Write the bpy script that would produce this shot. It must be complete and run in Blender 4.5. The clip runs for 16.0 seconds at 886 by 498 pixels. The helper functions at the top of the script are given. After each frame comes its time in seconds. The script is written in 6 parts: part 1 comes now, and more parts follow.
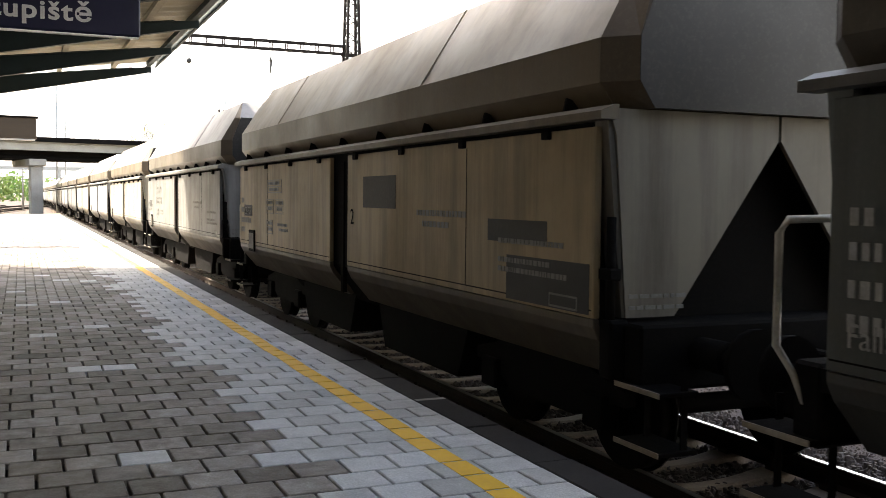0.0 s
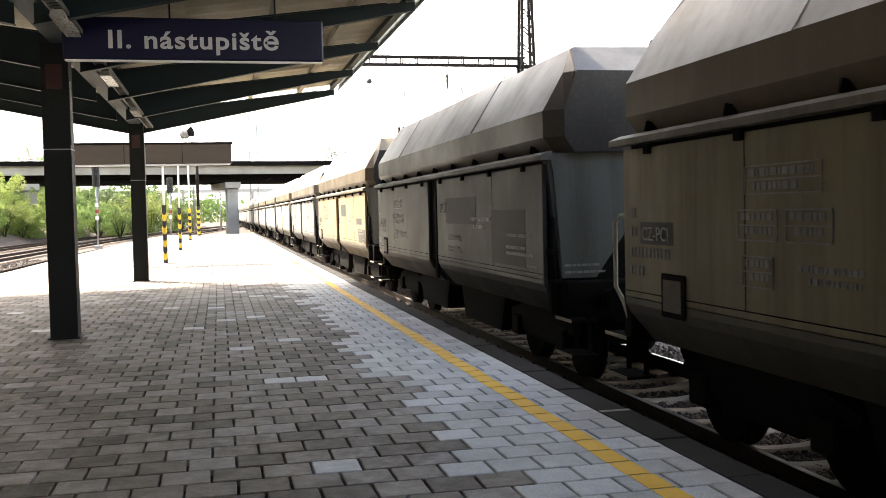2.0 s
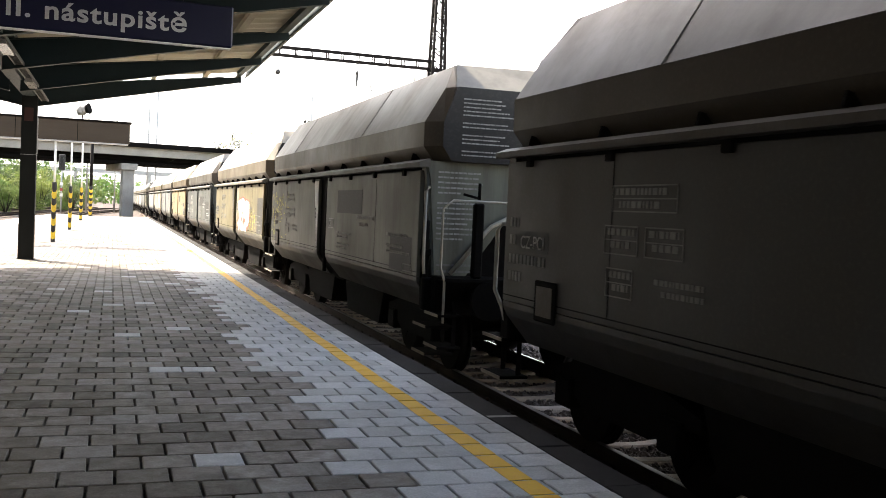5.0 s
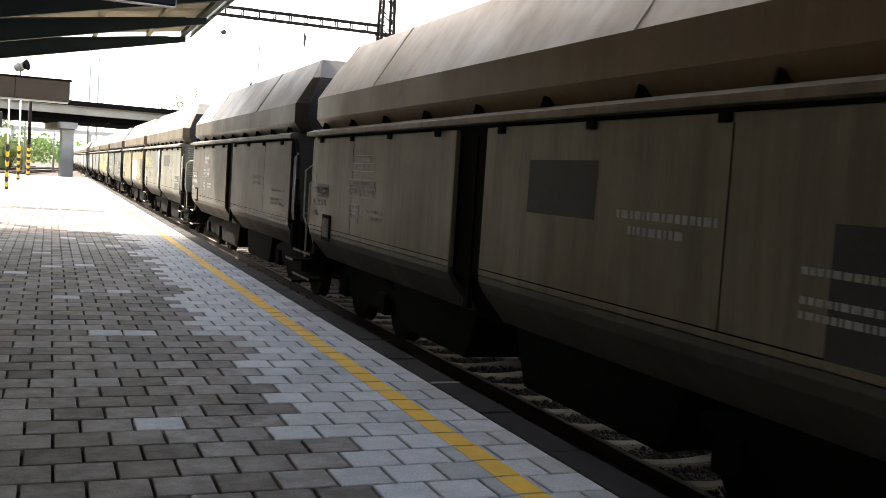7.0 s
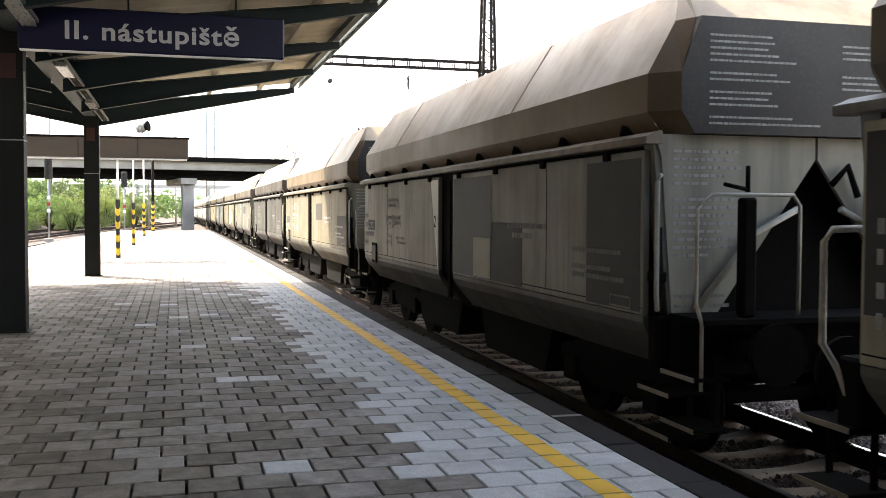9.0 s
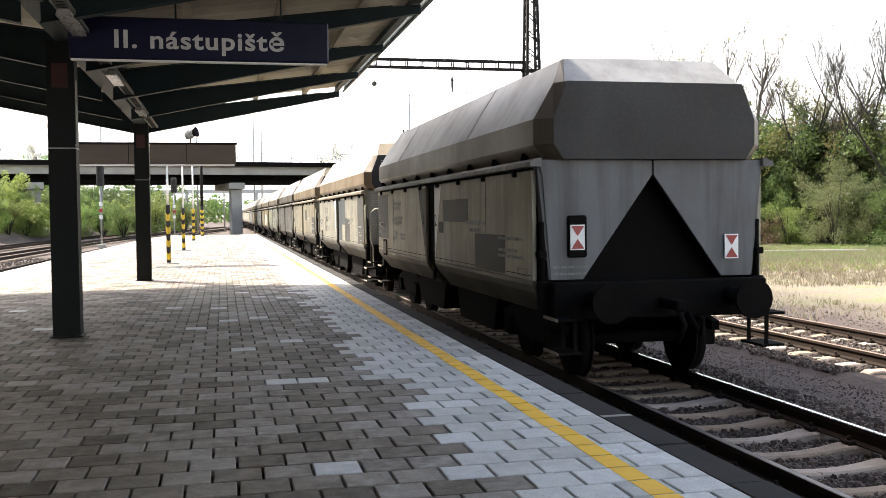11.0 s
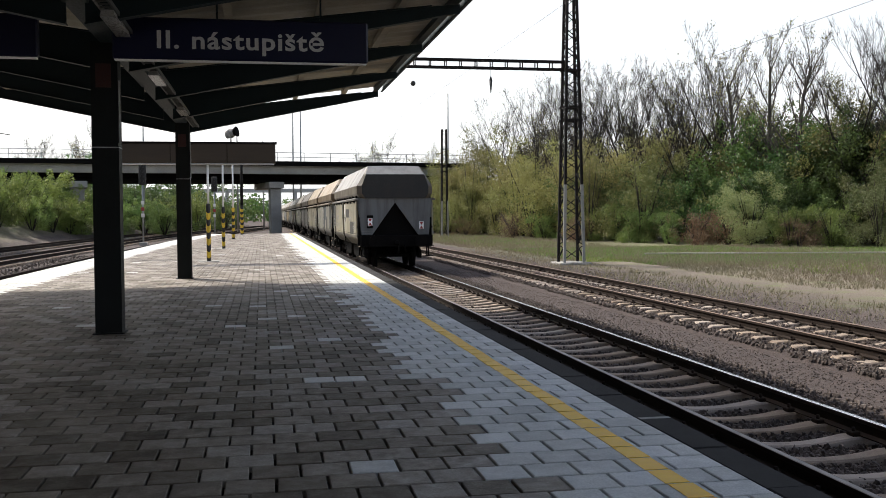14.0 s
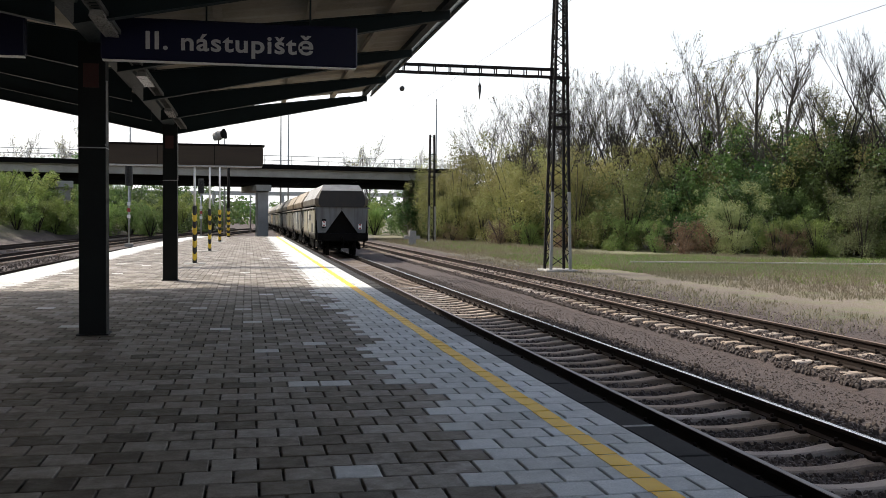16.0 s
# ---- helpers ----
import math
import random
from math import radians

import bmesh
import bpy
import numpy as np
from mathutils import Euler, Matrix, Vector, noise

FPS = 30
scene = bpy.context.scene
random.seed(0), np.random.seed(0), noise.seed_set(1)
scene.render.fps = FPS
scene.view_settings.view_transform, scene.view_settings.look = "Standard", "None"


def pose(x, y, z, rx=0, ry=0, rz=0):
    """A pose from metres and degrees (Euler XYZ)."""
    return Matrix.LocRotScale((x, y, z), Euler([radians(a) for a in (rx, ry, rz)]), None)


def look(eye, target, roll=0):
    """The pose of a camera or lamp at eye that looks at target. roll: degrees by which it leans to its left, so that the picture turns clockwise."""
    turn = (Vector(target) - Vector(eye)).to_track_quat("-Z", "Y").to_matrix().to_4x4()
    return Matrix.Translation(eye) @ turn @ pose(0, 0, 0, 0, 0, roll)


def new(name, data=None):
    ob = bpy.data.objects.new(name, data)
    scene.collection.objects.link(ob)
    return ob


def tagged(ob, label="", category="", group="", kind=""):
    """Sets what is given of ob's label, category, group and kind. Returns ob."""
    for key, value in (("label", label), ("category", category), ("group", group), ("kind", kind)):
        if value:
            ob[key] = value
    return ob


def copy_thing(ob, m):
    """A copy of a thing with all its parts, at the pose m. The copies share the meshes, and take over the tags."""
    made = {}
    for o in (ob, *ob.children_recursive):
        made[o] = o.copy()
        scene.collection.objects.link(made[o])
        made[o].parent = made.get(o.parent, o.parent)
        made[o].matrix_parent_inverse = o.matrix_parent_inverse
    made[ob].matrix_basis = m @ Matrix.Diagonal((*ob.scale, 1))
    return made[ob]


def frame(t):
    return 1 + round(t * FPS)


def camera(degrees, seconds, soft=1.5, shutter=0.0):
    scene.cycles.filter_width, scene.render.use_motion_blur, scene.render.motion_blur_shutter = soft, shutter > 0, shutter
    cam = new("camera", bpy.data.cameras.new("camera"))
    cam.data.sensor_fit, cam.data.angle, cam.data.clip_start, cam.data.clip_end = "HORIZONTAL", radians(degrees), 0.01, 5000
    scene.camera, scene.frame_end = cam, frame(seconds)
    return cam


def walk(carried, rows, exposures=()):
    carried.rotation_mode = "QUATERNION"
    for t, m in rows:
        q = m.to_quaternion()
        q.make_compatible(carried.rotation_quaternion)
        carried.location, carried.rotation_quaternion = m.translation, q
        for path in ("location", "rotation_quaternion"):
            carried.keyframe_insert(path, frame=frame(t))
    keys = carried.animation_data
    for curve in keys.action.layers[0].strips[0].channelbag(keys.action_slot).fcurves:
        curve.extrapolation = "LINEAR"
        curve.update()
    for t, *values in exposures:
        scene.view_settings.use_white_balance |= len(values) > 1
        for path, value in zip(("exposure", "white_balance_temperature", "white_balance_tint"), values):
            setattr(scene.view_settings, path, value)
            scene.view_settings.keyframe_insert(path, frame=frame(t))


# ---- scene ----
EYE = 1.6                      # lens above the paving
RAIL = -0.46                   # top of the rails; the paving is z = 0

cam = camera(48.66, 16.0, soft=0.65, shutter=0.06)


def aim(yaw, pitch, roll):
    return pose(0, 0, EYE, 0, 0, yaw) @ pose(0, 0, 0, 90 + pitch) @ pose(0, 0, 0, 0, 0, -roll)


LOOKS = [
    (0.0, -23.32, -2.94, -0.63),
    (0.5, -18.73, -4.46, -0.26),
    (1.0, -16.08, -3.78, -0.75),
    (1.5, -15.03, -3.15, 0.13),
    (2.0, -12.84, -2.25, 1.31),
    (2.5, -13.44, -2.14, 0.65),
    (3.0, -13.87, -1.16, 0.11),
    (3.5, -14.85, -1.21, -0.13),
    (4.0, -14.61, -1.83, 0.28),
    (4.5, -13.60, -1.79, 0.04),
    (5.0, -18.75, -2.16, -2.61),
    (5.2, -18.81, -2.32, -3.02),
    (7.3, -22.29, -3.99, -3.66),
    (7.5, -21.48, -2.38, -2.51),
    (8.0, -17.10, -2.72, -0.24),
    (8.5, -16.15, -2.73, -0.17),
    (9.0, -15.37, -2.13, -0.21),
    (9.5, -15.55, -1.41, 0.04),
    (10.0, -14.34, -2.01, 0.13),
    (10.2, -13.70, -1.97, 0.66),
    (12.3, -11.56, -2.21, -0.07),
    (12.5, -11.56, -2.08, 0.09),
    (13.0, -10.69, -1.95, 0.40),
    (13.5, -10.46, -1.79, 0.09),
    (14.0, -10.46, -2.06, 0.41),
    (14.5, -10.26, -1.74, -0.36),
    (15.0, -10.29, -1.98, -0.26),
    (15.5, -10.45, -2.12, -0.49),
    (16.0, -11.24, -1.74, -0.42),
]
EXPOSURES = [(0.0, 2.6, 7400, 10), (1.0, 2.7, 7350, 10), (2.5, 2.65, 7200, 10), (5.0, 2.4, 7050, 10), (7.3, 2.5, 7000, 10), (9.0, 2.6, 7000, 10), (10.2, 2.6, 7000, 10), (12.3, 0.55, 6500, 10), (14.0, 0.52, 6450, 10), (16.0, 0.52, 6450, 10)]

walk(cam, [(t, aim(y, p, r)) for t, y, p, r in LOOKS], EXPOSURES)

# ---- light ----
SUN = Vector((-0.60, 0.75, 1.0))       # towards the sun
world = bpy.data.worlds.new("sky")
scene.world = world
world.use_nodes = True
wt = world.node_tree
sky = wt.nodes.new("ShaderNodeTexSky")
sky.sky_type, sky.sun_disc = "NISHITA", False
sky.sun_elevation = math.asin(SUN.normalized().z)
sky.sun_rotation = math.atan2(SUN.x, SUN.y)
sky.air_density, sky.dust_density, sky.ozone_density = 1.0, 4.0, 1.0
# bright spring haze that thins out with height
tc = wt.nodes.new("ShaderNodeTexCoord")
sp = wt.nodes.new("ShaderNodeSeparateXYZ")
wt.links.new(tc.outputs["Generated"], sp.inputs[0])
hz = wt.nodes.new("ShaderNodeMapRange")
hz.inputs[1].default_value, hz.inputs[2].default_value, hz.inputs[3].default_value, hz.inputs[4].default_value = 0.0, 0.6, 0.85, 0.0
wt.links.new(sp.outputs[2], hz.inputs[0])
mx = wt.nodes.new("ShaderNodeMix")
mx.data_type = "RGBA"
wt.links.new(hz.outputs[0], mx.inputs[0])
wt.links.new(sky.outputs[0], mx.inputs[6])
mx.inputs[7].default_value = (7.4, 7.55, 7.7, 1)
wt.links.new(mx.outputs[2], wt.nodes["Background"].inputs[0])
wt.nodes["Background"].inputs[1].default_value = 0.13
sun = new("sun", bpy.data.lights.new("sun", "SUN"))
sun.data.energy, sun.data.angle, sun.data.color = 3.8, radians(0.6), (1.0, 0.95, 0.86)
sun.matrix_world = look(SUN * 50, (0, 0, 0))


# ---- materials ----
def principled(name):
    m = bpy.data.materials.new(name)
    m.use_nodes = True
    return m, m.node_tree.nodes, m.node_tree.links, m.node_tree.nodes["Principled BSDF"]


def mix(nodes, links, fac, a, b, how="MIX"):
    n = nodes.new("ShaderNodeMix")
    n.data_type, n.blend_type = "RGBA", how
    for sock, v in ((n.inputs[0], fac), (n.inputs[6], a), (n.inputs[7], b)):
        if isinstance(v, (int, float)):
            sock.default_value = v
        elif isinstance(v, tuple):
            sock.default_value = (*v, 1)
        else:
            links.new(v, sock)
    return n.outputs[2]


def noise_tex(nodes, links, scale, detail=4.0, rough=0.6, stretch=None, space="Object"):
    tc = nodes.new("ShaderNodeTexCoord")
    n = nodes.new("ShaderNodeTexNoise")
    n.inputs["Scale"].default_value, n.inputs["Detail"].default_value, n.inputs["Roughness"].default_value = scale, detail, rough
    if space == "World":
        src = nodes.new("ShaderNodeNewGeometry").outputs["Position"]
    else:
        src = tc.outputs[space]
    if stretch:
        mp = nodes.new("ShaderNodeMapping")
        mp.inputs["Scale"].default_value = stretch
        links.new(src, mp.inputs[0])
        src = mp.outputs[0]
    links.new(src, n.inputs["Vector"])
    return n.outputs["Fac"]


def ramp(nodes, links, fac, lo, hi, a=0.0, b=1.0):
    r = nodes.new("ShaderNodeMapRange")
    r.inputs[1].default_value, r.inputs[2].default_value, r.inputs[3].default_value, r.inputs[4].default_value = lo, hi, a, b
    links.new(fac, r.inputs[0])
    return r.outputs[0]


def bump(nodes, links, bsdf, height, strength=0.3, dist=0.01):
    b = nodes.new("ShaderNodeBump")
    b.inputs["Strength"].default_value, b.inputs["Distance"].default_value = strength, dist
    links.new(height, b.inputs["Height"])
    links.new(b.outputs[0], bsdf.inputs["Normal"])


def worn(name, base, dark, light=None, rough=0.7, scale=3.0, fine=40.0, metal=0.0, rand=0.0, relief=0.25, stretch=None, space="Object", island=False, dist=0.006, gloss=0.5):
    """A surface of one colour with stains at a large and grain at a small scale; rand: how far pieces differ."""
    m, n, l, b = principled(name)
    big = ramp(n, l, noise_tex(n, l, scale, 5, 0.65, stretch, space), 0.35, 0.7)
    small = noise_tex(n, l, fine, 3, 0.7, stretch, space)
    c = mix(n, l, big, base, dark)
    c = mix(n, l, ramp(n, l, small, 0.45, 0.75, 0.0, 0.55), c, light or tuple(min(1, v * 1.35) for v in base))
    if rand:
        if island:
            r = n.new("ShaderNodeNewGeometry").outputs["Random Per Island"]
        else:
            r = n.new("ShaderNodeObjectInfo").outputs["Random"]
        hsv = n.new("ShaderNodeHueSaturation")
        l.new(ramp(n, l, r, 0, 1, 1 - rand, 1 + rand), hsv.inputs["Value"])
        l.new(ramp(n, l, r, 0, 1, 1.25, 0.75), hsv.inputs["Saturation"])
        l.new(c, hsv.inputs["Color"])
        c = hsv.outputs[0]
    l.new(c, b.inputs["Base Color"])
    l.new(ramp(n, l, small, 0.3, 0.7, max(0.05, rough - 0.12), min(1, rough + 0.12)), b.inputs["Roughness"])
    b.inputs["Metallic"].default_value = metal
    b.inputs["Specular IOR Level"].default_value = gloss
    bump(n, l, b, small, relief, dist)
    return m


def paver(name, base, dark, light, rand, island):
    """Concrete paving: every tile its own tone, blotches within it, gritty grain, dirt over larger areas."""
    m, n, l, b = principled(name)
    big = ramp(n, l, noise_tex(n, l, 0.9, 5, 0.65, None, "World"), 0.38, 0.68)
    blot = ramp(n, l, noise_tex(n, l, 7.0, 4, 0.7, None, "World"), 0.40, 0.72)
    grain = noise_tex(n, l, 70, 4, 0.8, None, "World")
    c = mix(n, l, big, base, dark)
    c = mix(n, l, blot, c, light)
    c = mix(n, l, ramp(n, l, grain, 0.35, 0.65, 0.50, 0.0), c, tuple(v * 0.5 for v in dark))
    r = n.new("ShaderNodeNewGeometry").outputs["Random Per Island"] if island else n.new("ShaderNodeObjectInfo").outputs["Random"]
    hsv = n.new("ShaderNodeHueSaturation")
    l.new(ramp(n, l, r, 0, 1, 1 - rand, 1 + rand), hsv.inputs["Value"])
    l.new(ramp(n, l, r, 0, 1, 1.4, 0.7), hsv.inputs["Saturation"])
    l.new(c, hsv.inputs["Color"])
    l.new(hsv.outputs[0], b.inputs["Base Color"])
    l.new(ramp(n, l, blot, 0, 1, 0.75, 0.5), b.inputs["Roughness"])
    b.inputs["Specular IOR Level"].default_value = 0.35
    bump(n, l, b, grain, 0.5, 0.006)
    return m


M_PAVE = paver("grey_paver", (0.232, 0.197, 0.158), (0.145, 0.12, 0.095), (0.295, 0.258, 0.215), 0.6, False)
M_PAVE_FAR = paver("grey_paver_joined", (0.232, 0.197, 0.158), (0.145, 0.12, 0.095), (0.295, 0.258, 0.215), 0.6, True)
M_PALE = paver("pale_paver", (0.69, 0.695, 0.665), (0.55, 0.55, 0.525), (0.77, 0.77, 0.74), 0.17, False)
M_PALE_FAR = paver("pale_paver_joined", (0.69, 0.695, 0.665), (0.55, 0.55, 0.525), (0.77, 0.77, 0.74), 0.17, True)
M_WHITETILE = paver("white_paver", (0.72, 0.72, 0.70), (0.60, 0.60, 0.58), (0.78, 0.78, 0.76), 0.08, True)
M_JOINT = worn("paving_bed", (0.026, 0.023, 0.020), (0.017, 0.015, 0.013), rough=0.95, scale=3, fine=80, space="World")
M_YELLOW = worn("yellow_line_paint", (0.98, 0.58, 0.02), (0.88, 0.48, 0.015), (0.99, 0.66, 0.06), rough=0.6, scale=4, fine=40, space="World", relief=0.15)
M_SLAB = worn("edge_slab", (0.030, 0.028, 0.027), (0.016, 0.016, 0.015), (0.055, 0.052, 0.05), gloss=0.2, rough=0.9, scale=1.5, fine=60, space="World")
M_CONC = worn("concrete", (0.34, 0.33, 0.30), (0.22, 0.21, 0.19), (0.42, 0.41, 0.38), rough=0.85, scale=0.5, fine=14, space="World")
M_BRICKISH = worn("dark_render", (0.16, 0.14, 0.12), (0.10, 0.09, 0.08), rough=0.9, scale=0.4, fine=8, space="World")
M_SLEEPER = worn("sleeper_concrete", (0.34, 0.27, 0.21), (0.18, 0.135, 0.10), (0.43, 0.36, 0.29), rough=0.9, scale=2.2, fine=50, rand=0.18, space="World")
M_SLEEPER_FAR = worn("sleeper_concrete_joined", (0.34, 0.27, 0.21), (0.18, 0.135, 0.10), (0.43, 0.36, 0.29), rough=0.9, scale=2.2, fine=50, rand=0.18, space="World", island=True)
M_RUST = worn("rusty_rail_side", (0.022, 0.014, 0.010), (0.012, 0.008, 0.006), (0.045, 0.027, 0.018), gloss=0.2, rough=0.9, scale=2, fine=40, space="World")
M_STEEL = worn("polished_rail_head", (0.62, 0.62, 0.62), (0.5, 0.49, 0.48), rough=0.22, scale=1.5, fine=30, metal=1.0, space="World", relief=0.05)
# darker copy of the rail head; takes the sky reflection off the left rail
M_STEEL_GREY = worn("shaded_rail_head", (0.22, 0.20, 0.185), (0.10, 0.085, 0.075), rough=0.48, scale=1.5, fine=30, metal=0.8, space="World", relief=0.1)
M_STEEL_DULL = worn("rusted_rail_head", (0.20, 0.13, 0.09), (0.12, 0.08, 0.06), rough=0.6, scale=1.5, fine=30, metal=0.3, space="World", relief=0.1)
M_STONE = worn("ballast_stone", (0.088, 0.066, 0.055), (0.030, 0.021, 0.017), (0.19, 0.155, 0.13), rough=0.95, scale=0.8, fine=25, rand=0.5, space="World", island=True)
M_GREEN = worn("canopy_dark_green_paint", (0.007, 0.017, 0.020), (0.004, 0.010, 0.012), (0.015, 0.028, 0.032), rough=0.6, scale=1.2, fine=30, gloss=0.25)
M_CREAM = worn("canopy_cream_sheet", (0.33, 0.30, 0.23), (0.21, 0.185, 0.135), (0.42, 0.385, 0.31), rough=0.75, scale=0.8, fine=20, space="World")
M_BLACKISH = worn("column_paint", (0.006, 0.008, 0.0085), (0.004, 0.005, 0.005), (0.014, 0.017, 0.017), rough=0.6, scale=1.5, fine=30, gloss=0.2)
M_RED = worn("red_lead_paint", (0.045, 0.010, 0.008), (0.02, 0.007, 0.006), rough=0.7)
M_NAVY = worn("navy_sign_face", (0.0035, 0.0045, 0.026), (0.003, 0.004, 0.022), (0.004, 0.005, 0.028), rough=0.45, scale=1, fine=20, relief=0.0, gloss=0.25)
M_WHITE = worn("white_paint", (0.80, 0.80, 0.78), (0.68, 0.68, 0.65), rough=0.6, scale=2, fine=30, relief=0.08)
M_STRIPE_Y = worn("pole_yellow_paint", (0.70, 0.48, 0.03), (0.5, 0.33, 0.03), rough=0.5, relief=0.05)
M_STRIPE_B = worn("pole_black_paint", (0.015, 0.015, 0.015), (0.01, 0.01, 0.01), rough=0.5, relief=0.05)
M_GALV = worn("galvanised_steel", (0.34, 0.35, 0.35), (0.24, 0.25, 0.25), rough=0.5, metal=0.5, scale=3, fine=30, relief=0.05)
M_TRAY = worn("dark_cable_tray", (0.10, 0.105, 0.10), (0.06, 0.062, 0.06), rough=0.6, metal=0.3, scale=3, fine=30, relief=0.05)
M_LETTER = worn("sign_lettering", (0.46, 0.46, 0.46), (0.40, 0.40, 0.40), rough=0.6, scale=2, fine=30, relief=0.02)
M_MAST = worn("mast_dark_steel", (0.012, 0.0105, 0.010), (0.007, 0.006, 0.006), (0.022, 0.018, 0.015), rough=0.8, scale=2, fine=30, gloss=0.15)
M_MASTFOOT = worn("mast_grey_paint", (0.24, 0.24, 0.225), (0.16, 0.16, 0.15), rough=0.7, scale=2, fine=30)
M_BOARD = worn("weathered_brown_board", (0.040, 0.027, 0.015), (0.022, 0.015, 0.009), (0.060, 0.042, 0.026), rough=0.8, scale=0.7, fine=18, stretch=(0.4, 1, 3))
# dark underframe colour, lowered to near black for the shade under the wagons
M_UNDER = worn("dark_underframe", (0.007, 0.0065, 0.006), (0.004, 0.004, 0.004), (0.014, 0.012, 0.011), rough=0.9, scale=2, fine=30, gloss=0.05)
M_BARK = worn("bark", (0.030, 0.024, 0.020), (0.016, 0.013, 0.011), (0.055, 0.046, 0.038), rough=0.95, scale=1.5, fine=12, rand=0.3)
M_BIRCH = worn("pale_bark", (0.10, 0.087, 0.073), (0.05, 0.043, 0.036), (0.21, 0.19, 0.165), rough=0.95, scale=1.5, fine=12)
M_GLASS_GREY = worn("lamp_cover", (0.25, 0.25, 0.235), (0.18, 0.18, 0.165), rough=0.3, relief=0.02)
M_RETRO_RED = worn("red_marker", (0.30, 0.03, 0.025), (0.22, 0.02, 0.02), rough=0.4, relief=0.02)
M_CABLE = worn("wire", (0.03, 0.03, 0.03), (0.02, 0.02, 0.02), rough=0.6)


def leaf_mat(name, a, b):
    m, n, l, p = principled(name)
    r = n.new("ShaderNodeNewGeometry").outputs["Random Per Island"]
    c = mix(n, l, r, a, b)
    o = n.new("ShaderNodeObjectInfo").outputs["Random"]
    hsv = n.new("ShaderNodeHueSaturation")
    l.new(ramp(n, l, o, 0, 1, 0.55, 1.35), hsv.inputs["Value"])
    l.new(ramp(n, l, noise_tex(n, l, 0.11, 2, 0.5, None, "World"), 0.35, 0.65, 0.475, 0.525), hsv.inputs["Hue"])
    l.new(c, hsv.inputs["Color"])
    l.new(hsv.outputs[0], p.inputs["Base Color"])
    p.inputs["Roughness"].default_value = 0.6
    tr = n.new("ShaderNodeBsdfTranslucent")
    l.new(hsv.outputs[0], tr.inputs[0])
    ms = n.new("ShaderNodeMixShader")
    ms.inputs[0].default_value = 0.35
    l.new(p.outputs[0], ms.inputs[1])
    l.new(tr.outputs[0], ms.inputs[2])
    l.new(ms.outputs[0], n["Material Output"].inputs[0])
    return m


M_LEAF = leaf_mat("fresh_green_leaves", (0.12, 0.185, 0.036), (0.22, 0.285, 0.08))
M_LEAF_DARK = leaf_mat("dark_green_leaves", (0.062, 0.115, 0.028), (0.125, 0.195, 0.052))
M_IVY = leaf_mat("dark_ivy_leaves", (0.035, 0.06, 0.02), (0.07, 0.10, 0.03))
M_LEAF_OLIVE = leaf_mat("olive_spring_leaves", (0.17, 0.18, 0.05), (0.28, 0.275, 0.095))
M_LEAF_GREY = leaf_mat("grey_green_willow_leaves", (0.165, 0.20, 0.072), (0.27, 0.305, 0.13))
M_LEAF_BROWN = leaf_mat("brown_dry_twigs", (0.13, 0.085, 0.045), (0.20, 0.14, 0.08))
M_LEAF_TWIG = leaf_mat("mixed_twigs_and_buds", (0.115, 0.10, 0.05), (0.20, 0.18, 0.085))
M_DRYGRASS = leaf_mat("dry_grass_blades", (0.19, 0.165, 0.10), (0.29, 0.26, 0.165))
M_GRASS = leaf_mat("green_grass_blades", (0.13, 0.22, 0.035), (0.21, 0.30, 0.075))


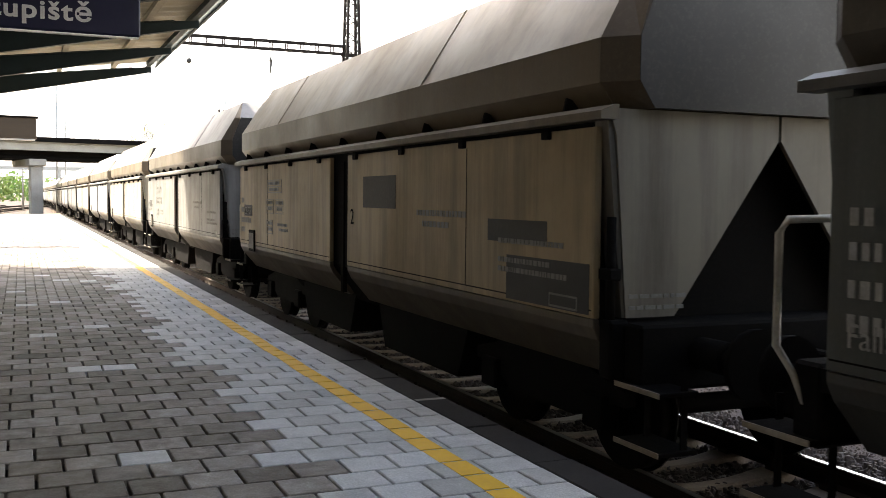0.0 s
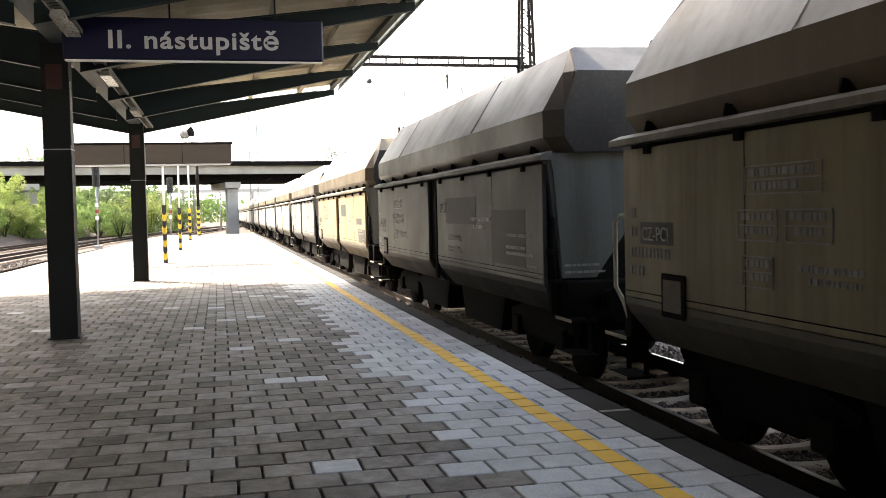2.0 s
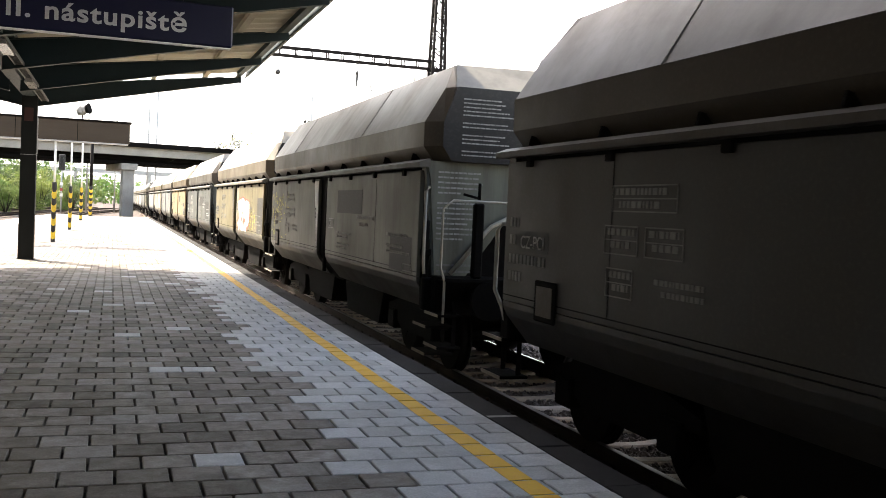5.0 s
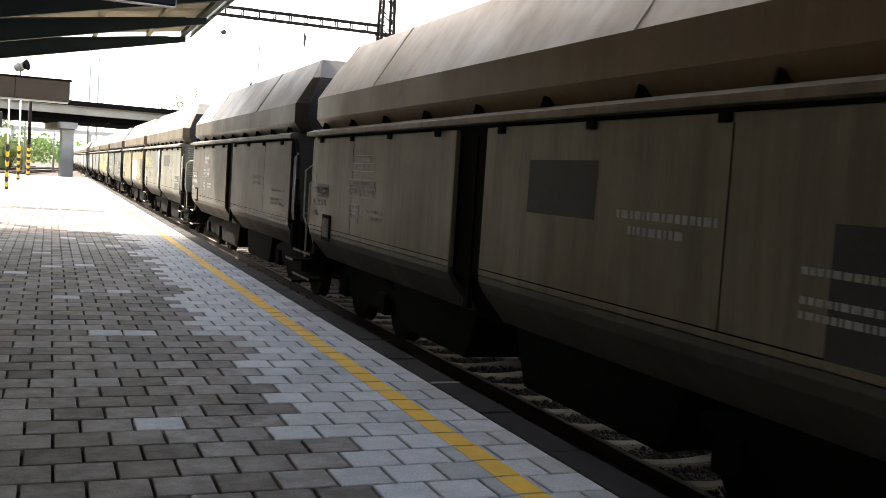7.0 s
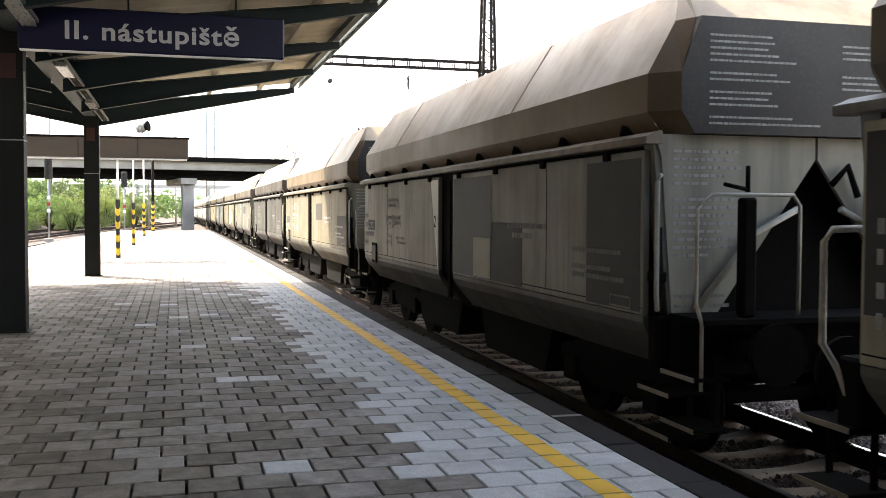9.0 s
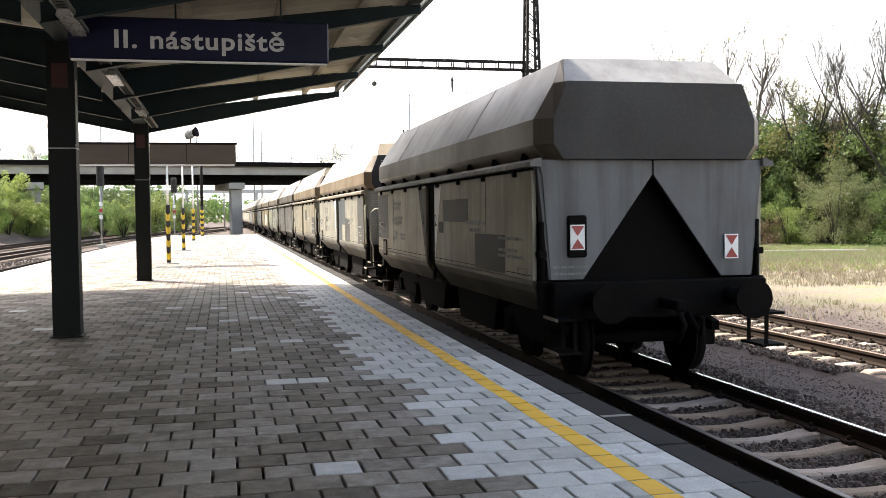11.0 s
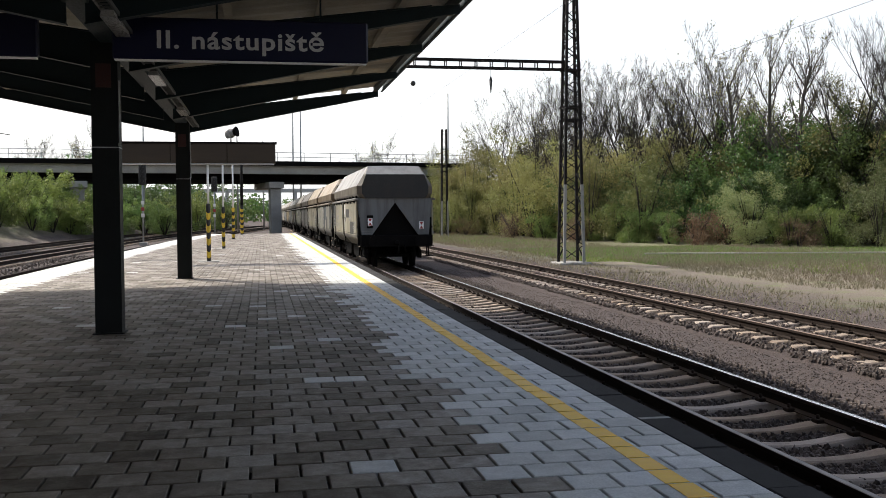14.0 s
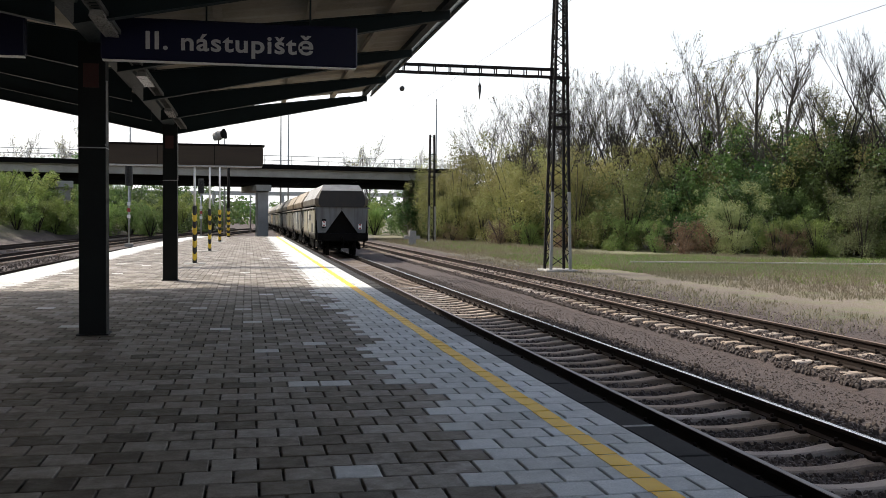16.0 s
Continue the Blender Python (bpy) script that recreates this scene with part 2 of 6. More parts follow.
def ground_mat():
    m, n, l, b = principled("trackside_ground")
    pos = n.new("ShaderNodeNewGeometry").outputs["Position"]
    sep = n.new("ShaderNodeSeparateXYZ")
    l.new(pos, sep.inputs[0])
    big = noise_tex(n, l, 0.09, 4, 0.6, None, "World")
    mid = noise_tex(n, l, 0.9, 5, 0.65, None, "World")
    fine = noise_tex(n, l, 14, 4, 0.75, None, "World")
    gravel = mix(n, l, ramp(n, l, fine, 0.35, 0.7), (0.034, 0.024, 0.021), (0.088, 0.063, 0.054))
    gravel = mix(n, l, ramp(n, l, mid, 0.4, 0.75, 0, 0.6), gravel, (0.062, 0.044, 0.037))
    dry = mix(n, l, ramp(n, l, fine, 0.3, 0.7), (0.125, 0.10, 0.074), (0.24, 0.20, 0.15))
    green = mix(n, l, ramp(n, l, fine, 0.3, 0.7), (0.085, 0.115, 0.030), (0.17, 0.19, 0.070))
    grass = mix(n, l, ramp(n, l, mid, 0.50, 0.66, 0, 0.8), dry, green)
    grass = mix(n, l, ramp(n, l, big, 0.55, 0.7), grass, dry)
    # a damp green strip along the foot of the wood
    deep = n.new("ShaderNodeMath")
    deep.operation = "MULTIPLY_ADD"
    l.new(mid, deep.inputs[0])
    deep.inputs[1].default_value = 14.0
    l.new(sep.outputs[1], deep.inputs[2])
    strip = n.new("ShaderNodeMath")
    strip.operation = "MULTIPLY"
    l.new(ramp(n, l, deep.outputs[0], 49.0, 55.0), strip.inputs[0])
    l.new(ramp(n, l, deep.outputs[0], 66.0, 84.0, 0.65, 0.25), strip.inputs[1])
    grass = mix(n, l, strip.outputs[0], grass, green)
    wob = n.new("ShaderNodeMath")
    wob.operation = "MULTIPLY_ADD"
    l.new(mid, wob.inputs[0])
    wob.inputs[1].default_value = 3.0
    l.new(sep.outputs[0], wob.inputs[2])
    right = ramp(n, l, wob.outputs[0], 14.0, 18.5)
    left = ramp(n, l, wob.outputs[0], -16.5, -19.0)
    both = n.new("ShaderNodeMath")
    both.operation = "MAXIMUM"
    l.new(right, both.inputs[0])
    l.new(left, both.inputs[1])
    c = mix(n, l, both.outputs[0], gravel, grass)
    l.new(c, b.inputs["Base Color"])
    b.inputs["Roughness"].default_value = 0.95
    bump(n, l, b, fine, 0.8, 0.05)
    return m


M_GROUND = ground_mat()


def wagon_paint(name, dirt, r0=0.45, r1=0.7, lift=0.12):
    """Weathered wagon paint: the object's own colour under streaks of coal dust that run down."""
    m, n, l, b = principled(name)
    col = n.new("ShaderNodeObjectInfo").outputs["Color"]
    streak = noise_tex(n, l, 1.0, 5, 0.65, (5.0, 5.0, 0.35))
    cloud = noise_tex(n, l, 0.8, 5, 0.65)
    fine = noise_tex(n, l, 30, 4, 0.7)
    c = mix(n, l, ramp(n, l, streak, 0.42, 0.72, 0.0, dirt), col, (0.022, 0.019, 0.016))
    c = mix(n, l, ramp(n, l, cloud, 0.45, 0.75, 0.0, dirt * 0.7), c, (0.070, 0.055, 0.038))
    c = mix(n, l, ramp(n, l, fine, 0.5, 0.8, 0.0, 0.08), c, (0.25, 0.23, 0.20))
    l.new(c, b.inputs["Base Color"])
    l.new(ramp(n, l, cloud, 0.3, 0.7, r0, r1), b.inputs["Roughness"])
    b.inputs["Specular IOR Level"].default_value = 0.3
    bump(n, l, b, cloud, lift, 0.03)
    return m


M_WAGON = wagon_paint("wagon_side_paint", 0.55)
M_ROOF = wagon_paint("wagon_roof_paint", 0.3, 0.36, 0.6, 0.06)
M_MARK = worn("white_stencil_paint", (0.30, 0.30, 0.29), (0.16, 0.16, 0.15), rough=0.7, scale=6, fine=60, relief=0.02)
M_MARK_DIM = worn("faded_stencil_paint", (0.17, 0.17, 0.16), (0.09, 0.09, 0.085), rough=0.7, scale=6, fine=60, relief=0.02)
M_PATCH = worn("dark_repaint_patch", (0.043, 0.044, 0.043), (0.030, 0.030, 0.029), (0.06, 0.06, 0.058), rough=0.65, scale=1.5, fine=30, relief=0.03, gloss=0.2)
M_PATCH_BLUE = worn("blue_grey_repaint_patch", (0.034, 0.044, 0.052), (0.022, 0.028, 0.034), (0.05, 0.06, 0.068), rough=0.6, scale=1.2, fine=30, relief=0.03, gloss=0.25)
M_TAN = worn("light_repaint_patch", (0.22, 0.21, 0.155), (0.16, 0.15, 0.115), rough=0.6, scale=1.5, fine=30, relief=0.03)
M_TAGWHITE = worn("graffiti_white", (0.60, 0.59, 0.57), (0.42, 0.41, 0.39), rough=0.5, scale=3, fine=40, relief=0.02)
M_TAGRED = worn("graffiti_red", (0.34, 0.045, 0.025), (0.22, 0.03, 0.02), rough=0.5, scale=3, fine=40, relief=0.02)
M_TAGYEL = worn("graffiti_yellow", (0.42, 0.40, 0.05), (0.28, 0.27, 0.05), rough=0.5, scale=3, fine=40, relief=0.02)


# ---- mesh tools ----
def obj(name, bm, material, parent=None, label="", smooth=False):
    me = bpy.data.meshes.new(name)
    bm.normal_update()
    if smooth:
        for f in bm.faces:
            f.smooth = True
    bm.to_mesh(me)
    bm.free()
    for mat in (material if isinstance(material, (list, tuple)) else [material]):
        me.materials.append(mat)
    ob = new(name, me)
    if parent:
        ob.parent = parent
    return tagged(ob, label)


def part(name, bm, material, parent, label="", smooth=False):
    return obj(name, bm, material, parent, label, smooth)


def thing(name, label, category, group="", at=(0, 0, 0), rz=0.0, kind=""):
    ob = new(name)
    ob.empty_display_size = 0.2
    ob.matrix_basis = pose(*at, 0, 0, rz)
    return tagged(ob, label, category, group, kind)


def box(bm, lo, hi, bevel=0.0, mi=0):
    v = [bm.verts.new((x, y, z)) for x in (lo[0], hi[0]) for y in (lo[1], hi[1]) for z in (lo[2], hi[2])]
    fs = [bm.faces.new([v[i] for i in q]) for q in ((0, 1, 3, 2), (4, 6, 7, 5), (0, 4, 5, 1), (2, 3, 7, 6), (0, 2, 6, 4), (1, 5, 7, 3))]
    for f in fs:
        f.material_index = mi
    if bevel:
        es = list({e for f in fs for e in f.edges})
        bmesh.ops.bevel(bm, geom=es, offset=bevel, segments=1, affect="EDGES")
    return v


def prism(bm, outline, axis, a, b, mi=0):
    """An outline of (u, w) pairs pushed along an axis from a to b; u, w are the other two axes in order."""
    def at(p, s):
        return {"x": (s, p[0], p[1]), "y": (p[0], s, p[1]), "z": (p[0], p[1], s)}[axis]
    lo = [bm.verts.new(at(p, a)) for p in outline]
    hi = [bm.verts.new(at(p, b)) for p in outline]
    n = len(outline)
    fs = [bm.faces.new(lo), bm.faces.new(hi[::-1])]
    for i in range(n):
        fs.append(bm.faces.new((lo[i], hi[i], hi[(i + 1) % n], lo[(i + 1) % n])))
    for f in fs:
        f.material_index = mi
    bmesh.ops.recalc_face_normals(bm, faces=fs)


def tube(bm, pts, r, sides=8, r2=None, mi=0, cap=True):
    """A round bar along points, tapering from r to r2."""
    pts = [Vector(p) for p in pts]
    rings = []
    up = Vector((0.31, 0.17, 0.93))
    for i, p in enumerate(pts):
        d = (pts[min(i + 1, len(pts) - 1)] - pts[max(i - 1, 0)]).normalized()
        u = d.cross(up)
        if u.length < 0.05:
            u = d.cross(Vector((1, 0, 0)))
        u.normalize()
        w = d.cross(u)
        rad = r if r2 is None else r + (r2 - r) * i / max(1, len(pts) - 1)
        rings.append([bm.verts.new(p + (u * math.cos(a) + w * math.sin(a)) * rad) for a in (2 * math.pi * k / sides for k in range(sides))])
    for a, b in zip(rings, rings[1:]):
        for k in range(sides):
            f = bm.faces.new((a[k], a[(k + 1) % sides], b[(k + 1) % sides], b[k]))
            f.smooth, f.material_index = True, mi
    if cap:
        bm.faces.new(rings[0][::-1]).material_index = mi
        bm.faces.new(rings[-1]).material_index = mi


def bar(bm, p, q, w, d=None, mi=0):
    """A square bar between two points."""
    p, q = Vector(p), Vector(q)
    d = d or w
    t = (q - p).normalized()
    u = t.cross(Vector((0, 0, 1)))
    if u.length < 0.05:
        u = Vector((1, 0, 0))
    u.normalize()
    v = t.cross(u)
    a = [bm.verts.new(p + u * sx * w / 2 + v * sy * d / 2) for sx, sy in ((-1, -1), (1, -1), (1, 1), (-1, 1))]
    b = [bm.verts.new(q + u * sx * w / 2 + v * sy * d / 2) for sx, sy in ((-1, -1), (1, -1), (1, 1), (-1, 1))]
    for i in range(4):
        bm.faces.new((a[i], a[(i + 1) % 4], b[(i + 1) % 4], b[i])).material_index = mi
    bm.faces.new(a[::-1]).material_index = mi
    bm.faces.new(b).material_index = mi


def disc(bm, c, axis, r, h, sides=20, r2=None):
    c = Vector(c)
    ax = {"x": Vector((1, 0, 0)), "y": Vector((0, 1, 0)), "z": Vector((0, 0, 1))}[axis]
    tube(bm, [c - ax * h / 2, c + ax * h / 2], r, sides, r2)


def BM():
    return bmesh.new()


# ---- ground ----
bm = BM()
G = RAIL - 0.27
xs = [-2500, -300, -60, -30, -22.5, -16.5, -12, 16, 30, 60, 300, 2500]
ys = [-600, -60, 0, 30, 60, 75, 90, 130, 200, 295, 400, 3000]


def ground_z(x, y):
    bank = max(0.0, min(1.0, (-16.5 - x) / 6.0)) * max(0.0, min(1.0, (y - 55) / 30.0)) * (1.0 if y < 300 else 0.0)
    return G + 2.2 * bank


grid = [[bm.verts.new((x, y, ground_z(x, y))) for y in ys] for x in xs]
for i in range(len(xs) - 1):
    for j in range(len(ys) - 1):
        bm.faces.new((grid[i][j], grid[i + 1][j], grid[i + 1][j + 1], grid[i][j + 1]))
ground = tagged(obj("ground", bm, M_GROUND), "brown gravel and dry grass beside the tracks", "ground", "", "structure")

# ---- platform ----
TILE, ROW = 0.308, 0.3065
KERB_X = 2.86                   # end of the pale tiles
EDGE_X = 3.14                   # outer edge of the dark slabs
END_Y = 86.0


def left_edge(y):
    if y < 28:
        return -6.55 - 0.012 * (28 - max(y, -30))
    return -6.55 + 1.05 * ((y - 28) / 43.0) ** 1.3 + (0.9 * ((y - 71) / 16.0) ** 2 if y > 71 else 0.0)


bm = BM()
cuts = [-80, -30, -10, 5, 20, 28, 36, 44, 52, 60, 68, 76, 82, END_Y]
lo = [[bm.verts.new((x, y, z)) for x, z in ((left_edge(y), G - 0.05), (left_edge(y), -0.045), (KERB_X + 0.01, -0.045), (KERB_X + 0.01, G - 0.05))] for y in cuts]
for a, b in zip(lo, lo[1:]):
    for k in range(4):
        bm.faces.new((a[k], a[(k + 1) % 4], b[(k + 1) % 4], b[k]))
bm.faces.new(lo[0])
bm.faces.new(lo[-1][::-1])
bmesh.ops.recalc_face_normals(bm, faces=bm.faces)
platform = tagged(obj("platform", bm, M_JOINT), "long station platform paved with grey square tiles", "platform", "", "structure")

# dark coal-stained slabs along the edge, each a block with a joint
slab_me = None
for i in range(62):
    y0 = -8.0 + i * 1.0 + 0.22
    if slab_me is None:
        bm = BM()
        box(bm, (KERB_X + 0.015, 0.006, RAIL - 0.2), (EDGE_X, 0.992, -0.012), 0.008)
        s = part("edge_slab", bm, M_SLAB, platform)
        slab_me = s.data
    else:
        s = new("edge_slab", slab_me)
        s.parent = platform
    s.location = (0, y0, 0.002 * ((i * 7) % 5 - 2))
bm = BM()
box(bm, (KERB_X + 0.015, 54.3, RAIL - 0.2), (EDGE_X, END_Y, -0.012))
box(bm, (KERB_X + 0.015, -80, RAIL - 0.2), (EDGE_X, -7.85, -0.012))
part("edge_slab_run", bm, M_SLAB, platform)

# light strip of dust on one slab joint
bm = BM()
box(bm, (KERB_X + 0.02, 7.17, -0.012), (EDGE_X - 0.01, 7.23, -0.008))
part("joint_mortar", bm, M_CONC, platform)


# ---- tracks ----
def rail_profile(x):
    z = RAIL
    return [(x - 0.036, z), (x + 0.036, z), (x + 0.036, z - 0.035), (x + 0.010, z - 0.05), (x + 0.010, z - 0.13), (x + 0.07, z - 0.148), (x + 0.07, z - 0.16),
            (x - 0.07, z - 0.16), (x - 0.07, z - 0.148), (x - 0.010, z - 0.13), (x - 0.010, z - 0.05), (x - 0.036, z - 0.035)]


def sleeper_mesh(w=2.5):
    """Concrete sleeper: level rail seats, a waist that dips in the middle, tapered ends."""
    bm = BM()
    z = RAIL - 0.165
    half = ((1.0, -0.035, 0.105), (0.94, 0.0, 0.12), (0.80, 0.004, 0.12), (0.46, 0.0, 0.118), (0.30, -0.026, 0.100), (0.14, -0.042, 0.088), (0.0, -0.046, 0.085))
    stations = [(-f, dz, hw) for f, dz, hw in half] + [(f, dz, hw) for f, dz, hw in half[-2::-1]]
    rings = []
    for f, dz, hw in stations:
        x = f * w / 2
        rings.append([bm.verts.new(p) for p in ((x, -hw - 0.035, z - 0.2), (x, -hw, z + dz - 0.018), (x, -hw + 0.018, z + dz), (x, hw - 0.018, z + dz), (x, hw, z + dz - 0.018), (x, hw + 0.035, z - 0.2))])
    for p, q in zip(rings, rings[1:]):
        for k in range(6):
            bm.faces.new((p[k], p[(k + 1) % 6], q[(k + 1) % 6], q[k]))
    bm.faces.new(rings[0][::-1])
    bm.faces.new(rings[-1])
    bmesh.ops.recalc_face_normals(bm, faces=bm.faces)
    return bm


def clip_mesh():
    bm = BM()
    z = RAIL - 0.165
    for x in (-0.7525, 0.7525):
        for s in (-1, 1):
            box(bm, (x + s * 0.10 - 0.045, -0.06, z), (x + s * 0.10 + 0.045, 0.06, z + 0.045), 0.01)
            disc(bm, (x + s * 0.10, 0, z + 0.06), "z", 0.02, 0.05, 6)
    return bm


def straight_track(name, cx, head, label, y0=-12.0, y1=420.0, near=(2.0, 62.0), pitch=0.61):
    tr = thing(name, label, "railway track", "railway tracks", (cx, 0, 0), 0, "structure")
    for x in (-0.7525, 0.7525):
        bm = BM()
        prism(bm, rail_profile(x), "y", y0, y1)
        r = part("rail", bm, M_RUST, tr)
        bm = BM()
        prism(bm, [(x - 0.030, RAIL), (x + 0.030, RAIL), (x + 0.024, RAIL + 0.004), (x - 0.024, RAIL + 0.004)], "y", y0, y1)
        part("rail_head", bm, M_STEEL_GREY if head is M_STEEL and x < 0 else head, r, "worn running surface" if head is M_STEEL else "dull rusted running surface")
    proto, clips = None, None
    y = y0
    far = BM()
    k = 0
    while y < 150:
        if near[0] <= y <= near[1]:
            if proto is None:
                proto = part("sleeper", sleeper_mesh(), M_SLEEPER, tr)
                clips = part("rail_fastening", clip_mesh(), M_RUST, tr)
                a, b = proto, clips
            else:
                a, b = new("sleeper", proto.data), new("rail_fastening", clips.data)
                a.parent = b.parent = tr
            a.location = b.location = (0.01 * math.sin(k * 2.3), y, 0)
            a.rotation_euler = (0, 0, 0.012 * math.sin(k * 1.7))
        else:
            z = RAIL - 0.165
            box(far, (-1.25, y - 0.11, z - 0.2), (1.25, y + 0.11, z))
        y += pitch
        k += 1
    tagged(part("sleeper_run", far, M_SLEEPER_FAR, tr), "far sleepers", "", "", "stuff")
    return tr


C1, C2 = 5.08, 9.80
straight_track("track_1", C1, M_STEEL, "railway track with shiny rails on concrete sleepers")
straight_track("track_2", C2, M_STEEL_DULL, "railway track with rusty rails on concrete sleepers")


def curve_x(y):
    return 4.4 * (max(0.0, y - 20) / 100.0) ** 2


def curved_track(name, cx, label):
    tr = thing(name, label, "railway track", "railway tracks", (0, 0, 0), 0, "structure")
    stations = [-12 + 4 * i for i in range(54)]
    for x in (-0.7525, 0.7525):
        bm = BM()
        rings = [[bm.verts.new((cx + curve_x(y) + px, y, pz)) for px, pz in rail_profile(x)] for y in stations]
        n = len(rings[0])
        for a, b in zip(rings, rings[1:]):
            for k in range(n):
                bm.faces.new((a[k], b[k], b[(k + 1) % n], a[(k + 1) % n]))
        bmesh.ops.recalc_face_normals(bm, faces=bm.faces)
        part("rail", bm, M_RUST, tr)
    bm = BM()
    y = -10.0
    while y < 170:
        cxx = cx + curve_x(y)
        box(bm, (cxx - 1.25, y - 0.11, RAIL - 0.36), (cxx + 1.25, y + 0.11, RAIL - 0.165))
        y += 0.61
    tagged(part("sleeper_run", bm, M_SLEEPER_FAR, tr), "grey concrete sleepers", "", "", "stuff")


curved_track("track_3", -8.25, "curving railway track beside the platform")
curved_track("track_4", -12.9, "curving railway track with rusty rails")
curved_track("track_5", -17.6, "outermost curving railway track with rusty rails")


# ---- ballast: loose stones over the bed ----
def stones(name, label, areas, seed):
    rng = random.Random(seed)
    verts, faces = [], []
    for x0, x1, y0, y1, z0, count, size in areas:
        for _ in range(count):
            cx, cy = rng.uniform(x0, x1), y0 + (y1 - y0) * rng.random() ** 1.5
            s = size * rng.uniform(0.6, 1.4)
            b = len(verts)
            top = [(rng.uniform(0.5, 1.0) * math.cos(a + rng.random()), rng.uniform(0.5, 1.0) * math.sin(a + rng.random())) for a in (0, 2.1, 4.2)]
            bot = [(math.cos(a + rng.random()), math.sin(a + rng.random())) for a in (1.0, 3.1, 5.2)]
            zc = z0 + rng.uniform(-0.3, 0.5) * s
            verts += [(cx + s * 0.75 * u, cy + s * 0.75 * v, zc + s * rng.uniform(0.5, 0.9)) for u, v in top]
            verts += [(cx + s * u, cy + s * v, zc - s * 0.4) for u, v in bot]
            faces += [(b, b + 1, b + 2)]
            for k in range(3):
                faces += [(b + k, b + 3 + k, b + (k + 1) % 3), (b + 3 + k, b + 3 + (k + 1) % 3, b + (k + 1) % 3)]
    me = bpy.data.meshes.new(name)
    me.from_pydata(verts, [], faces)
    me.materials.append(M_STONE)
    me.update()
    return tagged(new(name, me), label, "ballast", "", "stuff")


stones("ballast", "brown crushed stone ballast between the sleepers",
       [(C1 - 1.5, C1 + 1.3, 4, 22, RAIL - 0.262, 26000, 0.034), (C1 - 1.5, C1 + 1.3, 22, 45, RAIL - 0.266, 11000, 0.040), (C1 + 0.9, C1 + 1.75, 5, 45, RAIL - 0.20, 9000, 0.036),
        (C2 - 1.6, C2 + 1.5, 12, 60, RAIL - 0.212, 20000, 0.038), (C1 + 1.7, C2 - 1.4, 6, 40, G, 9000, 0.014), (C2 + 1.4, C2 + 3.6, 12, 55, G, 3500, 0.02),
        (-11, -6.9, 18, 60, RAIL - 0.25, 4000, 0.05)], 5)
bm = BM()
for cx in (C1, C2):
    lift = 0.05 if cx == C2 else 0.0
    prism(bm, [(cx - 2.0 + 0.25 * (cx == C1), G - 0.05), (cx - 1.45, RAIL - 0.262 + lift), (cx + 1.0, RAIL - 0.262 + lift), (cx + 1.3, RAIL - 0.215), (cx + 1.75, RAIL - 0.21), (cx + 2.2, G - 0.05)], "y", -12, 150)
tagged(obj("ballast_bed", bm, M_GROUND), "gravel bed under the tracks", "ballast bed", "", "structure")

# unseen plain wall beyond the outer tracks, added to block low sky light
bm = BM()
box(bm, (-34, -90, G - 0.1), (-21.5, 78, 13.0))
tagged(obj("wall_station", bm, M_BRICKISH), "plain unseen wall that blocks light from the left", "building", "", "structure")

# ---- canopy ----
canopy = thing("platform_canopy", "dark green steel canopy with upswept cream roof over the platform", "canopy")
VX = -1.97                      # valley line
TIPX, TIPZ = 3.05, 4.70


def column(y, x=VX, top=3.95):
    bm = BM()
    w, d, t = 0.175, 0.15, 0.022
    prism(bm, [(-w, -d), (w, -d), (w, -d + t), (0.01, -d + t), (0.01, d - t), (w, d - t), (w, d), (-w, d), (-w, d - t), (-0.01, d - t), (-0.01, -d + t), (-w, -d + t)], "z", 0.0, top)
    # web plates that close the sides, and the foot plate
    box(bm, (-w, -d + 0.02, 0), (-w + 0.012, d - 0.02, top))
    box(bm, (w - 0.012, -d + 0.02, 0), (w, d - 0.02, top))
    box(bm, (-0.21, -0.19, 0.0), (0.21, 0.19, 0.018), 0.004)
    c = part("column", bm, M_BLACKISH, canopy, "square black painted steel column")
    c.location = (x, y, 0)
    bm = BM()
    box(bm, (-0.11, -d - 0.006, top - 0.62), (0.09, -d - 0.001, top - 0.30))
    part("band", bm, M_RED, c, "faded red primer patch")
    bm = BM()
    box(bm, (-w - 0.002, -d - 0.005, 2.52), (w + 0.002, d + 0.003, 2.535))
    part("strap", bm, M_GALV, c, "thin steel strap")
    bm = BM()
    box(bm, (w + 0.012, -d - 0.035, 2.55), (w + 0.032, -d - 0.02, 3.42))
    box(bm, (w - 0.002, -d - 0.035, 2.55), (w + 0.012, -d - 0.02, 2.58))
    part("conduit", bm, M_GALV, c, "thin grey cable conduit")


# canopy bays far behind the camera are unseen, added to cut sky light
for y, x in ((-56.4, VX), (-44.6, VX), (-32.9, VX), (-21.1, VX), (-9.4, VX), (2.2, VX), (14.0, VX - 0.09), (25.72, VX + 0.03)):
    column(y, x)

